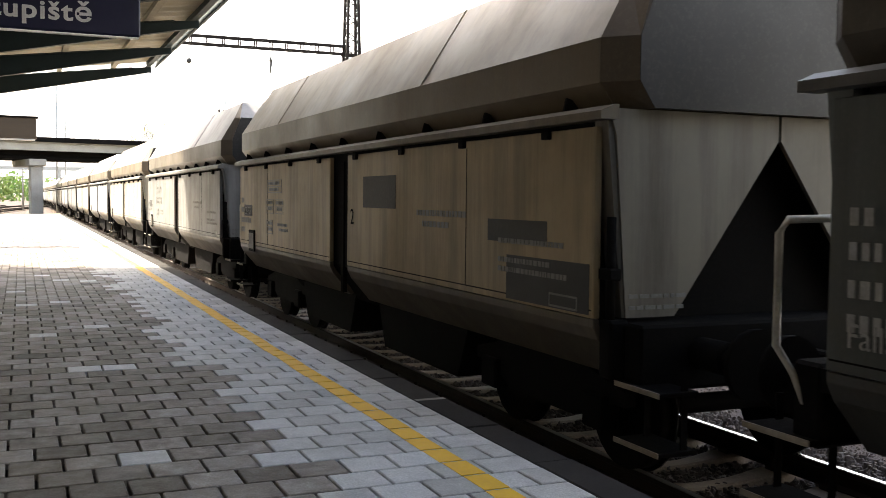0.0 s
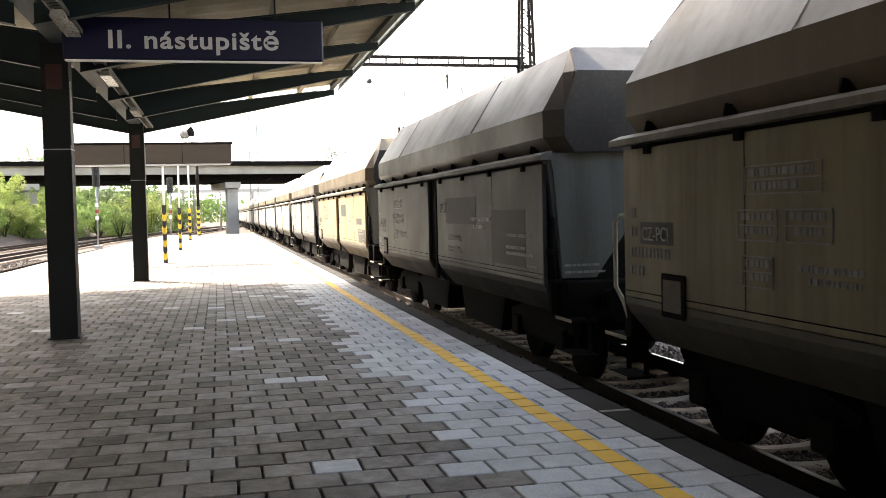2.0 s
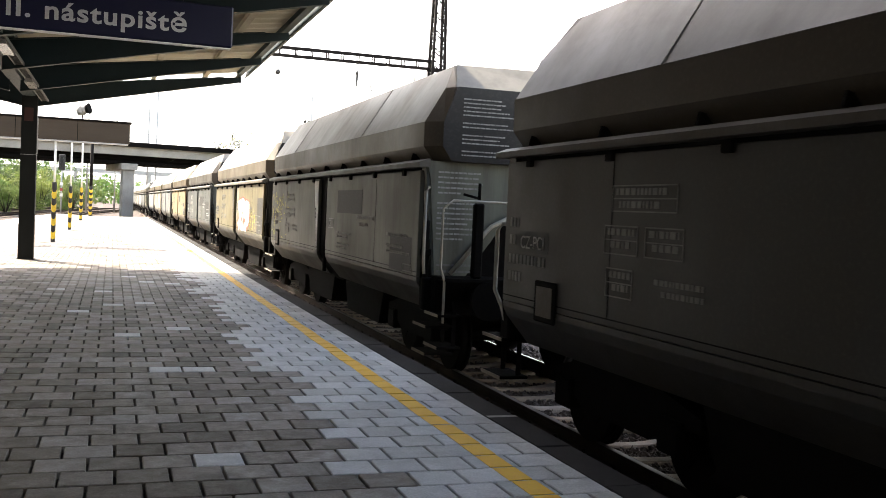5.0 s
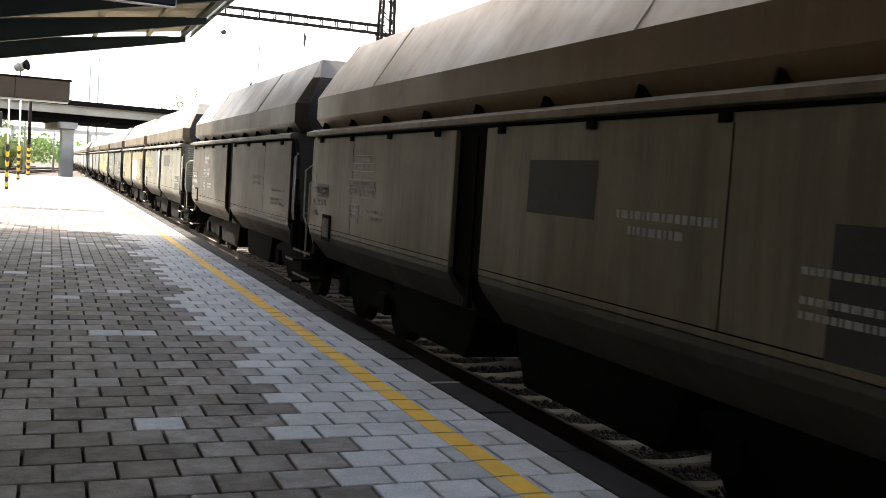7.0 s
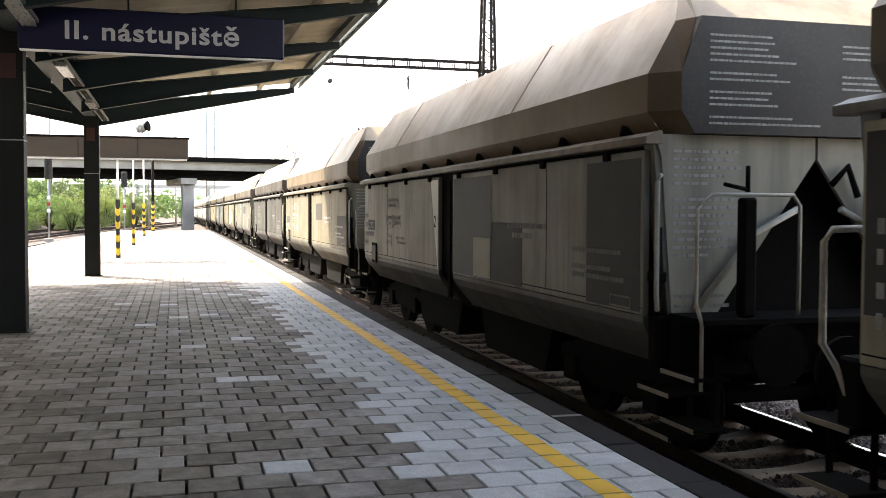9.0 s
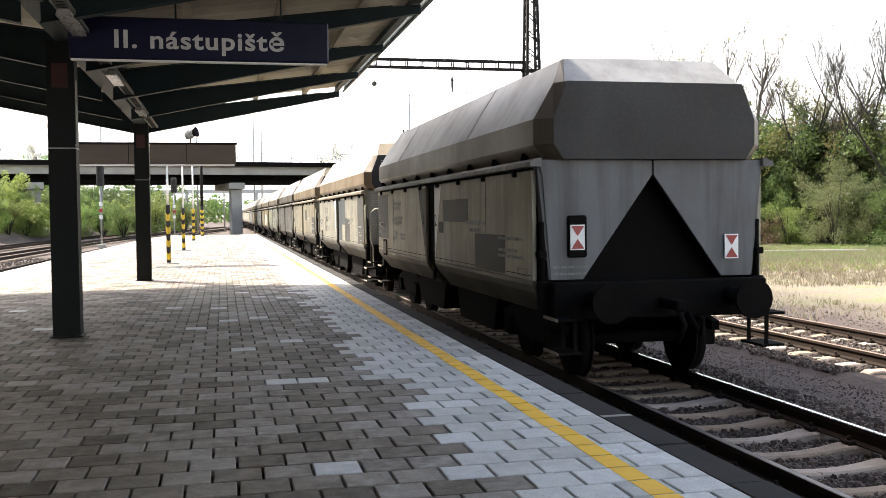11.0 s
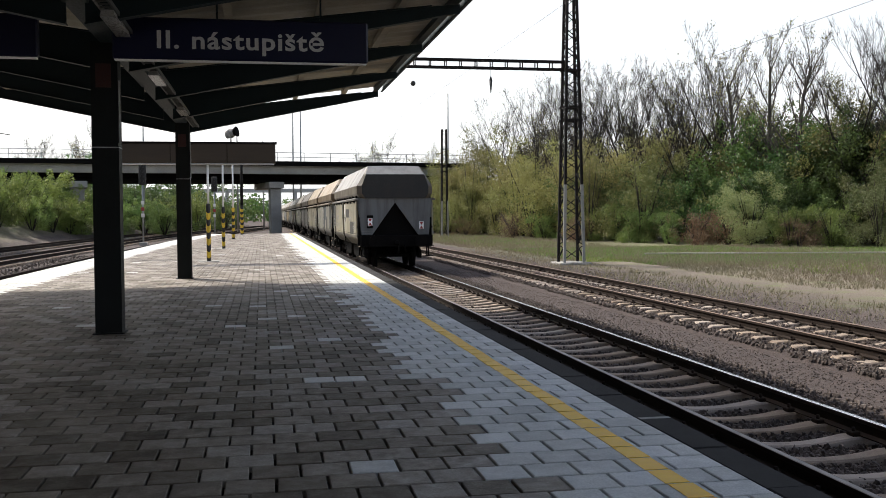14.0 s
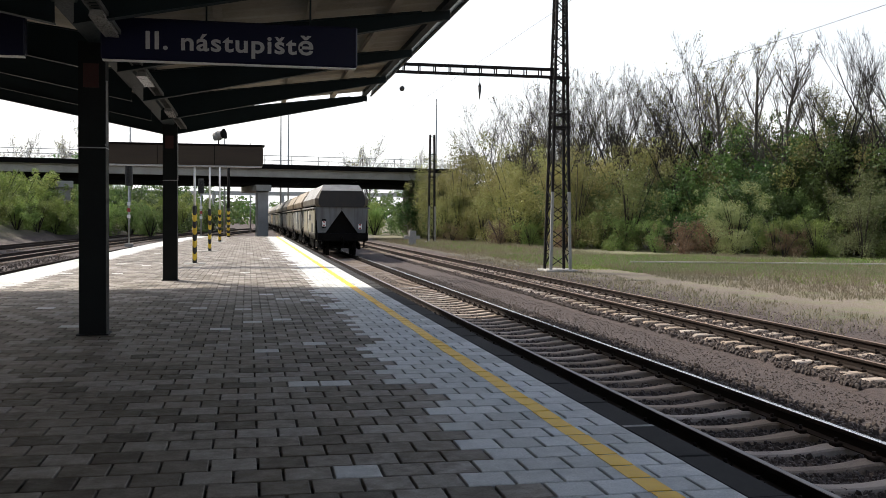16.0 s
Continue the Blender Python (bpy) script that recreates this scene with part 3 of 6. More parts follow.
for i in range(24):
    y = 25.75 - 3.6 * i
    for s in (1, -1):
        bm = BM()
        x0, x1 = 0.10, TIPX - VX + (1.2 if s < 0 else 0.0)
        up = 0.21 if s < 0 else 0.0
        prof = [(x0, 3.70), (x1 - 0.1, TIPZ + up - 0.02), (x1, TIPZ + up - 0.02), (x1, TIPZ + up + 0.13), (x1 - 0.45, TIPZ + up + 0.08), (x0, 4.22)]
        prof = [(VX + s * px, pz) for px, pz in prof]
        prism(bm, prof, "y", y - 0.012, y + 0.012)
        for (px, pz), (qx, qz) in ((prof[0], prof[1]), (prof[5], prof[4])):
            prism(bm, [(px, pz - 0.009), (qx, qz - 0.009), (qx, qz + 0.009), (px, pz + 0.009)], "y", y - 0.075, y + 0.075)
        part("rafter", bm, M_GREEN, canopy, "tapered green steel rafter")


def roof_z(dx):
    return 4.35 + (4.99 - 4.35) * dx / 5.1


for s in (1, -1):
    # folded sheet roof: shallow ribs that run across
    bm = BM()
    y0, y1 = -60.0, 26.0
    # left wing carried on out of view so its shadow covers the paving
    wide = 5.12 if s > 0 else 6.30
    n = int((y1 - y0) / 0.275)
    prev = None
    for k in range(n + 1):
        y = y0 + k * (y1 - y0) / n
        dz = 0.022 if k % 2 else 0.0
        ring = [bm.verts.new((VX + s * dx, y, roof_z(dx) + dz + off)) for dx, off in ((0.0, 0.0), (wide, 0.0), (wide, 0.012), (0.0, 0.012))]
        if prev:
            for q in range(4):
                bm.faces.new((prev[q], prev[(q + 1) % 4], ring[(q + 1) % 4], ring[q]))
        prev = ring
    bmesh.ops.recalc_face_normals(bm, faces=bm.faces)
    part("roof_sheet", bm, M_CREAM, canopy, "cream ribbed roof sheeting")
    for dx in (0.25, 1.55, 2.85, 4.1, wide - 0.17):
        bm = BM()
        z = roof_z(dx)
        xx = VX + s * dx
        box(bm, (xx - 0.035, y0, z - 0.125), (xx + 0.035, y1 - 0.1, z - 0.003))
        box(bm, (xx - 0.06, y0, z - 0.135), (xx + 0.06, y1 - 0.1, z - 0.125))
        part("purlin", bm, M_GREEN if dx > 4.5 or dx < 1 else M_CREAM, canopy)
    bm = BM()
    xx, zz = VX + s * (wide + 0.02), roof_z(wide) - 4.99
    prism(bm, [(xx - 0.02, zz + 4.84), (xx + s * 0.03, zz + 4.84), (xx + s * 0.05, zz + 5.03), (xx + s * 0.035, zz + 5.03), (xx + s * 0.015, zz + 4.855), (xx - 0.02, zz + 4.855)], "y", y0, y1)
    part("fascia", bm, M_GREEN, canopy)
bm = BM()
box(bm, (VX - 0.14, -59.9, 3.93), (VX + 0.14, 25.8, 4.28), 0.01)
part("valley_beam", bm, M_GREEN, canopy)
bm = BM()
prism(bm, [(VX - 0.25, 4.36), (VX - 0.2, 4.30), (VX + 0.2, 4.30), (VX + 0.25, 4.36), (VX + 0.22, 4.36), (VX + 0.18, 4.315), (VX - 0.18, 4.315), (VX - 0.22, 4.36)], "y", -59.9, 26.0)
part("valley_gutter", bm, M_GALV, canopy)


def strip_light(y0, y1, lamps):
    ob = thing("strip_light", "long grey fluorescent strip light hung under the canopy", "strip light", "strip lights", (VX + 0.38, y0, 3.80))
    L = y1 - y0
    bm = BM()
    for x in (-0.07, 0.07):
        box(bm, (x - 0.012, 0, 0.0), (x + 0.012, L, 0.05))
    k = 0.0
    while k < L:
        box(bm, (-0.065, k, 0.0), (0.065, k + 0.02, 0.02))
        k += 0.16
    part("cable_tray", bm, M_TRAY, ob)
    for a in lamps:
        bm = BM()
        prism(bm, [(-0.08, -0.07), (0.08, -0.07), (0.06, 0.0), (-0.06, 0.0)], "y", a, a + 1.25)
        part("luminaire", bm, M_GLASS_GREY, ob, "unlit fluorescent luminaire")
    k = 0.5
    while k < L:
        bm = BM()
        bar(bm, (0, k, 0.04), (-0.28, k, 0.30), 0.015)
        part("hanger", bm, M_GALV, ob)
        k += 3.6


strip_light(14.3, 25.3, (1.2, 6.2))
strip_light(2.6, 13.6, (0.8, 4.6, 8.4))


# ---- hanging signs ----
def sign(x0, x1, words):
    ob = thing("platform_sign", "dark navy hanging sign with white lettering" if words else "dark navy hanging sign under the canopy", "sign", "platform signs", ((x0 + x1) / 2, 12.5, 3.49))
    w = (x1 - x0) / 2
    bm = BM()
    box(bm, (-w, -0.07, 0.015), (w, 0.07, 0.525), 0.02)
    part("sign_face", bm, M_NAVY, ob)
    bm = BM()
    box(bm, (-w + 0.02, -0.055, 0.0), (w - 0.02, 0.055, 0.0145))
    part("light_strip", bm, M_WHITE, ob, "pale lower edge strip")
    for x in (-w * 0.2, w * 0.62):
        bm = BM()
        bar(bm, (x, 0, 0.52), (x, 0, 1.02), 0.022)
        part("hanger", bm, M_GREEN, ob)
    if words:
        cu = bpy.data.curves.new("lettering", "FONT")
        cu.body, cu.size, cu.extrude, cu.space_character = words, 0.30, 0.003, 1.10
        cu.offset = 0.0065
        cu.materials.append(M_LETTER)
        tx = new("lettering", cu)
        tx.parent = ob
        tx.matrix_basis = pose(-1.045, -0.075, 0.155, 90, 0, 0)
        tagged(tx, "white lettering")
        bpy.context.view_layer.update()
        k = 2.02 / max(0.1, tx.dimensions.x)
        tx.scale = (k, 1, 1)
    return ob


sign(-1.75, 1.35, "II. nástupiště")
sign(-5.70, -2.60, "")


# ---- board on a post, striped poles ----
def pole(at, height, r, striped, label, dark=False, base=True):
    ob = thing("platform_pole", label, "pole", "poles along the platform", at)
    bm = BM()
    tube(bm, [(0, 0, striped), (0, 0, height)], r * (1.0 if dark else 0.62), 10)
    part("shaft", bm, M_MAST if dark else M_WHITE, ob)
    n = max(3, int(striped / 0.21))
    for i in range(n):
        bm = BM()
        a, b = striped * i / n, striped * (i + 1) / n
        ring = []
        for k in range(12):
            an = 2 * math.pi * k / 12
            off = 0.5 * (b - a) * math.sin(an)
            x, y = (r + 0.012) * math.cos(an), (r + 0.012) * math.sin(an)
            lo_z, hi_z = max(0, a + off if i else 0), (b + off if i < n - 1 else striped)
            ring.append((bm.verts.new((x, y, lo_z)), bm.verts.new((x, y, hi_z))))
        for k in range(12):
            p, q = ring[k], ring[(k + 1) % 12]
            bm.faces.new((p[0], q[0], q[1], p[1])).smooth = True
        part("stripe", bm, M_STRIPE_B if i % 2 == 0 else M_STRIPE_Y, ob, "black band" if i % 2 == 0 else "yellow band")
    if base:
        bm = BM()
        box(bm, (-0.36, -0.36, 0.0), (0.36, 0.36, 0.02), 0.005)
        part("base_plate", bm, M_CONC, ob)
    return ob


pole((-1.82, 34.9, 0), 3.42, 0.064, 2.0, "grey steel post with yellow and black striped foot under a board")
pole((-1.80, 47.8, 0), 4.7, 0.066, 2.0, "grey steel pole with yellow and black striped foot")
pole((-1.86, 66.5, 0), 5.6, 0.085, 2.1, "grey steel pole with yellow and black striped foot")
pole((-1.60, 82.0, 0), 6.1, 0.12, 2.4, "thick dark mast with yellow and black striped foot", True)

board = thing("overhead_board", "weathered brown box board carried across the platform on a post", "board", "", (-2.05, 35.0, 3.38))
bm = BM()
box(bm, (-2.65, -0.28, 0.02), (2.55, 0.28, 0.70), 0.03)
part("box_body", bm, M_BOARD, board)
bm = BM()
box(bm, (-2.70, -0.33, 0.702), (2.60, 0.33, 0.75), 0.008)
part("cap", bm, M_UNDER, board, "dark metal cap")
bm = BM()
box(bm, (-2.62, -0.25, -0.02), (2.5, 0.25, 0.018))
part("lower_rail", bm, M_GALV, board)
for x in (-1.0, 0.9):
    bm = BM()
    box(bm, (x - 0.01, -0.292, 0.03), (x + 0.01, -0.279, 0.69))
    part("joint_cover", bm, M_UNDER, board)
horn = thing("loudspeaker", "round grey horn loudspeaker on top of the board", "loudspeaker", "", (-1.02, 35.0, 4.13))
bm = BM()
tube(bm, [(0, 0, 0), (0, 0, 0.25)], 0.03, 8)
part("bracket", bm, M_UNDER, horn)
horn.scale = (0.72, 0.72, 0.80)
bm = BM()
tube(bm, [(-0.22, 0.1, 0.33), (0.02, 0, 0.40)], 0.16, 14, 0.22)
tube(bm, [(0.02, 0, 0.40), (0.20, -0.08, 0.45)], 0.22, 14, 0.14)
part("horn", bm, M_CONC, horn, "pale rounded horn body")
bm = BM()
tube(bm, [(0.15, -0.06, 0.435), (0.30, -0.13, 0.475)], 0.16, 14, 0.23)
part("horn_mouth", bm, M_UNDER, horn, "dark open horn mouth")


# ---- signals ----
def signal(at, h, label, lights=4):
    ob = thing("railway_signal", label, "signal", "railway signals", at)
    bm = BM()
    tube(bm, [(0, 0, 0), (0, 0, h)], 0.07, 8)
    part("post", bm, M_GALV, ob)
    bm = BM()
    box(bm, (-0.28, -0.12, h - 0.2), (0.28, 0.14, h + 0.08 + 0.38 * lights), 0.06)
    part("signal_head", bm, M_STRIPE_B, ob, "black signal head")
    for k in range(lights):
        bm = BM()
        tube(bm, [(0, -0.32, h + 0.1 + 0.38 * k), (0, -0.11, h + 0.1 + 0.38 * k)], 0.12, 10, cap=False)
        part("hood", bm, M_STRIPE_B, ob)
    for k in range(3):
        bm = BM()
        box(bm, (-0.13, -0.11, h * 0.45 + 0.5 * k), (0.13, -0.075, h * 0.45 + 0.28 + 0.5 * k))
        part("marker_plate", bm, (M_WHITE, M_RETRO_RED, M_WHITE)[k], ob)
    bm = BM()
    box(bm, (-0.3, -0.3, -0.1), (0.3, 0.3, 0.25), 0.03)
    part("foot_block", bm, M_CONC, ob)


signal((-9.17, 80.0, G), 4.95, "tall railway signal with black head beside curving tracks")
signal((-4.42, 96.0, G), 4.8, "railway signal with black head beyond the platform end", 3)


# ---- road bridge ----
bridge = thing("road_bridge", "concrete road bridge on piers across the tracks", "bridge", "", (1.65, 110.0, 0), 10.5)
bm = BM()
box(bm, (-75, -0.4, 6.9), (23, 9.6, 7.25))
part("deck", bm, M_CONC, bridge)
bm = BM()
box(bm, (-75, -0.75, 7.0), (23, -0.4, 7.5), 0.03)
part("kerb_beam", bm, M_UNDER, bridge, "dark edge beam")
bm = BM()
box(bm, (-75, -0.2, 6.1), (23, 0.35, 6.9), 0.03)
part("fascia_beam", bm, M_CONC, bridge, "pale concrete edge girder")
# near-black girders: the shade under the deck is in their colour
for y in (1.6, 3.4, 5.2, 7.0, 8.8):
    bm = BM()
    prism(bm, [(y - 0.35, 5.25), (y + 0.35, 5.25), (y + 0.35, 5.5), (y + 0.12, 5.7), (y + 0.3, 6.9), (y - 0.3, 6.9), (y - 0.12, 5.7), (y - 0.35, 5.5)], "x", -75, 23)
    part("girder", bm, M_UNDER, bridge, "girder coloured dark for shade")
for x in (-61, -40.5, -20.5, 0):
    bm = BM()
    box(bm, (x - 0.6, 0.3, G - 0.1), (x + 0.6, 1.7, 4.55), 0.06)
    p = part("pier", bm, M_CONC, bridge)
    bm = BM()
    box(bm, (x - 0.85, -0.1, 4.55), (x + 0.85, 9.2, 5.25), 0.05)
    part("pier_cap", bm, M_CONC, p)
for z in (7.95, 8.45):
    bm = BM()
    bar(bm, (-75, -0.6, z), (23, -0.6, z), 0.06)
    part("handrail", bm, M_GALV, bridge)
post_me = None
for i in range(33):
    if post_me is None:
        bm = BM()
        bar(bm, (0, -0.6, 7.5), (0, -0.6, 8.45), 0.07)
        pst = part("railing_post", bm, M_GALV, bridge)
        post_me = pst.data
    else:
        pst = new("railing_post", post_me)
        pst.parent = bridge
    pst.location = (-75 + 3 * i, 0, 0)
# the deck's shade on the abutment is put into its dark colour
bm = BM()
box(bm, (19.5, -0.3, G - 0.1), (22.9, 9.4, 6.08), 0.1)
part("abutment", bm, M_BRICKISH, bridge, "abutment coloured dark for the deck's shade")

far_bridge = thing("footbridge", "thin distant footbridge across the tracks", "bridge", "", (0, 265.0, 0))
bm = BM()
box(bm, (-70, 0, 7.6), (70, 2.5, 8.6))
part("deck", bm, M_GALV, far_bridge)
for x in (-50, -25, -9, 9, 30, 55):
    bm = BM()
    box(bm, (x - 0.4, 0.5, G), (x + 0.4, 2, 7.6))
    part("pier", bm, M_GALV, far_bridge)


# ---- overhead line mast, cross beam ----
def lattice_mast(at, h, w0, w1, label):
    ob = thing("lattice_mast", label, "mast", "overhead line masts", at)
    legs = [(-1, -1), (1, -1), (1, 1), (-1, 1)]

    def p(k, z):
        w = (w0 + (w1 - w0) * z / h) / 2
        return (legs[k][0] * w, legs[k][1] * w, z)
    for k in range(4):
        bm = BM()
        bar(bm, p(k, 3.6), p(k, h), 0.11)
        part("leg", bm, M_MAST, ob)
        bm = BM()
        bar(bm, p(k, 0.0), p(k, 3.6), 0.115)
        part("leg_foot", bm, M_MASTFOOT if k < 2 else M_MAST, ob, "pale grey painted lower leg" if k < 2 else "")
    z, n = 0.25, 0
    while z < h - 0.3:
        dz = 0.62 - 0.02 * n
        dz = max(dz, 0.40)
        for k in range(4):
            a, b = p(k, z), p((k + 1) % 4, min(h, z + dz))
            if n % 2:
                a, b = p((k + 1) % 4, z), p(k, min(h, z + dz))
            bm = BM()
            bar(bm, a, b, 0.065, 0.03)
            part("brace", bm, M_MAST, ob)
        z += dz
        n += 1
    bm = BM()
    box(bm, (-0.75, -0.75, -0.2), (0.75, 0.75, 0.10), 0.04)
    part("foot_block", bm, M_CONC, ob)
    for z in (6.5, 7.1, 8.75):
        w = (w0 + (w1 - w0) * z / h) / 2 + 0.1
        for sy in (-1, 1):
            bm = BM()
            bar(bm, (-w, sy * (w - 0.08), z), (w, sy * (w - 0.08), z), 0.09)
            part("collar", bm, M_MAST, ob)
    return ob


MY = 42.7
lattice_mast((13.80, MY, G), 12.5, 0.92, 0.42, "dark lattice steel mast with pale feet beside the tracks")
lattice_mast((-23.5, MY, G), 12.5, 0.92, 0.42, "dark lattice steel mast on the far side of the tracks")
beam = thing("cross_beam", "dark steel lattice beam spanning the tracks between two masts", "beam", "", (0, MY, 8.22))
for z in (-0.17, 0.17):
    for y in (-0.2, 0.2):
        bm = BM()
        bar(bm, (-23.4, y, z), (13.7, y, z), 0.07)
        part("chord", bm, M_MAST, beam)
for i in range(54):
    x = -23.0 + 0.69 * i
    bm = BM()
    for y in (-0.2, 0.2):
        bar(bm, (x, y, -0.17), (x, y, 0.17), 0.045)
    bar(bm, (x, -0.2, -0.17), (x, 0.2, -0.17), 0.04)
    part("batten", bm, M_MAST, beam)
weight = thing("hanging_ball", "small dark ball hung on the overhead wires", "ball", "", (6.60, MY, 7.32))
bm = BM()
bmesh.ops.create_uvsphere(bm, u_segments=14, v_segments=10, radius=0.115)
part("ball", bm, M_CABLE, weight, "", True)
bm = BM()
bar(bm, (0, 0, 0.1), (0, 0, 0.70), 0.012)
part("wire", bm, M_CABLE, weight)
for x in (10.1,):
    ins = thing("insulator", "dark spindle insulator hanging from the cross beam", "insulator", "insulators", (x, MY, 8.05))
    bm = BM()
    bar(bm, (0, 0, 0), (0, 0, -0.35), 0.015)
    part("rod", bm, M_CABLE, ins)
    bm = BM()
    tube(bm, [(0, 0, -0.35), (0, 0, -0.55)], 0.02, 8, 0.075)
    tube(bm, [(0, 0, -0.55), (0, 0, -1.1)], 0.075, 8, 0.015)
    part("insulator_body", bm, M_CABLE, ins)


def wire(pts, r=0.012, label="thin dark overhead line wire"):
    bm = BM()
    tube(bm, pts, r, 4)
    tagged(obj("overhead_wire", bm, M_CABLE), label, "wire", "overhead wires")


for x, z in ((C1, 5.15), (C2, 5.03)):
    wire([(x, -40 + 20 * k, z + 0.03 * math.sin(k * 1.9)) for k in range(20)], 0.003 if x == C1 else 0.005)


def line_pole(at, h, arm, label="slim grey overhead line pole"):
    ob = thing("line_pole", label, "pole", "overhead line poles", at)
    bm = BM()
    tube(bm, [(0, 0, 0), (0, 0, h)], 0.13, 8, 0.09)
    part("shaft", bm, M_GALV, ob)
    if arm:
        bm = BM()
        tube(bm, [(0, 0, h - 1.0), (arm, 0, h - 1.6)], 0.04, 6)
        tube(bm, [(0, 0, h - 2.4), (arm, 0, h - 1.6)], 0.04, 6)
        tube(bm, [(arm, 0, h - 1.6), (arm * 1.35, 0, h - 1.75)], 0.03, 6)
        part("bracket_arm", bm, M_MAST, ob)


line_pole((4.0, 126, G), 16.0, 0)
line_pole((5.2, 132, G), 17.0, 0)
lattice_mast((17.9, 96, G), 10.7, 0.62, 0.42, "slender dark lattice mast beside the road bridge")
line_pole((-22.8, 82, G), 10.5, 2.6)
line_pole((22.5, 118, G), 17.0, 0)
line_pole((-14.5, 128, G), 14.0, 0)
line_pole((-18.0, 128, G), 14.5, 0)
line_pole((-3.0, 128, G), 13.0, 0)
line_pole((0.3, 150, G), 13.5, 0)


# ---- trees and shrubs ----
def leaf_cloud(rng, lobes, count, size):
    """Small two-triangle leaf clumps scattered through uneven lobes; returns vertices and faces."""
    verts, faces = [], []
    total = sum(l[3] ** 2 for l in lobes)
    for cx, cy, cz, r, fl in lobes:
        for _ in range(max(4, int(count * r * r / total))):
            d = Vector((rng.gauss(0, 1), rng.gauss(0, 1), rng.gauss(0, 1) * fl))
            d = d / max(d.length, 0.01) * r * (rng.random() ** 0.45)
            c = Vector((cx, cy, cz)) + d
            if c.z < 0.05:
                continue
            s = size * rng.uniform(0.5, 1.3)
            u = Vector((rng.uniform(-1, 1), rng.uniform(-1, 1), rng.uniform(-1, 1))).normalized() * s
            w = u.cross(Vector((rng.uniform(-1, 1), rng.uniform(-1, 1), rng.uniform(-1, 1)))).normalized() * s * 0.6
            b = len(verts)
            verts += [tuple(c - u), tuple(c + w * 0.9 + u * 0.1), tuple(c + u), tuple(c - w + u * 0.2)]
            faces.append((b, b + 1, b + 2, b + 3))
    return verts, faces


def mesh_of(name, verts, faces, mat):
    me = bpy.data.meshes.new(name)
    me.from_pydata(verts, [], faces)
    me.materials.append(mat)
    me.update()
    return me


def shrub(seed, h, w, leaf, count, size, label):
    rng = random.Random(seed)
    ob = thing("shrub", label, "shrub", "shrubs along the tracks", (0, 0, -500))
    bm = BM()
    for i in range(9):
        a, lean = rng.uniform(0, 6.28), rng.uniform(0.1, 0.42) * w
        top = (lean * math.cos(a), lean * math.sin(a), h * rng.uniform(0.6, 0.95))
        tube(bm, [(0.1 * math.cos(a), 0.1 * math.sin(a), 0), (top[0] * 0.4, top[1] * 0.4, top[2] * 0.5), top], 0.05, 5, 0.012)
    tagged(part("brushwood", bm, M_BARK, ob), kind="stuff")
    lobes = []
    for i in range(30):
        a, rr = rng.uniform(0, 6.28), rng.uniform(0, 0.46) * w
        z = h * rng.uniform(0.10, 0.82)
        lobes.append((rr * math.cos(a), rr * math.sin(a), z, rng.uniform(0.09, 0.19) * (w + h) / 2 * (1.15 - 0.5 * z / h), rng.uniform(0.8, 1.7)))
    for i in range(10):
        a, rr = rng.uniform(0, 6.28), rng.uniform(0.2, 0.5) * w
        lobes.append((rr * math.cos(a), rr * math.sin(a), h * rng.uniform(0.55, 1.0), rng.uniform(0.05, 0.11) * h, 1.5))
    v, f = leaf_cloud(rng, lobes, count, size)
    cr = new("crown", mesh_of("crown", v, f, leaf))
    cr.parent = ob
    return ob


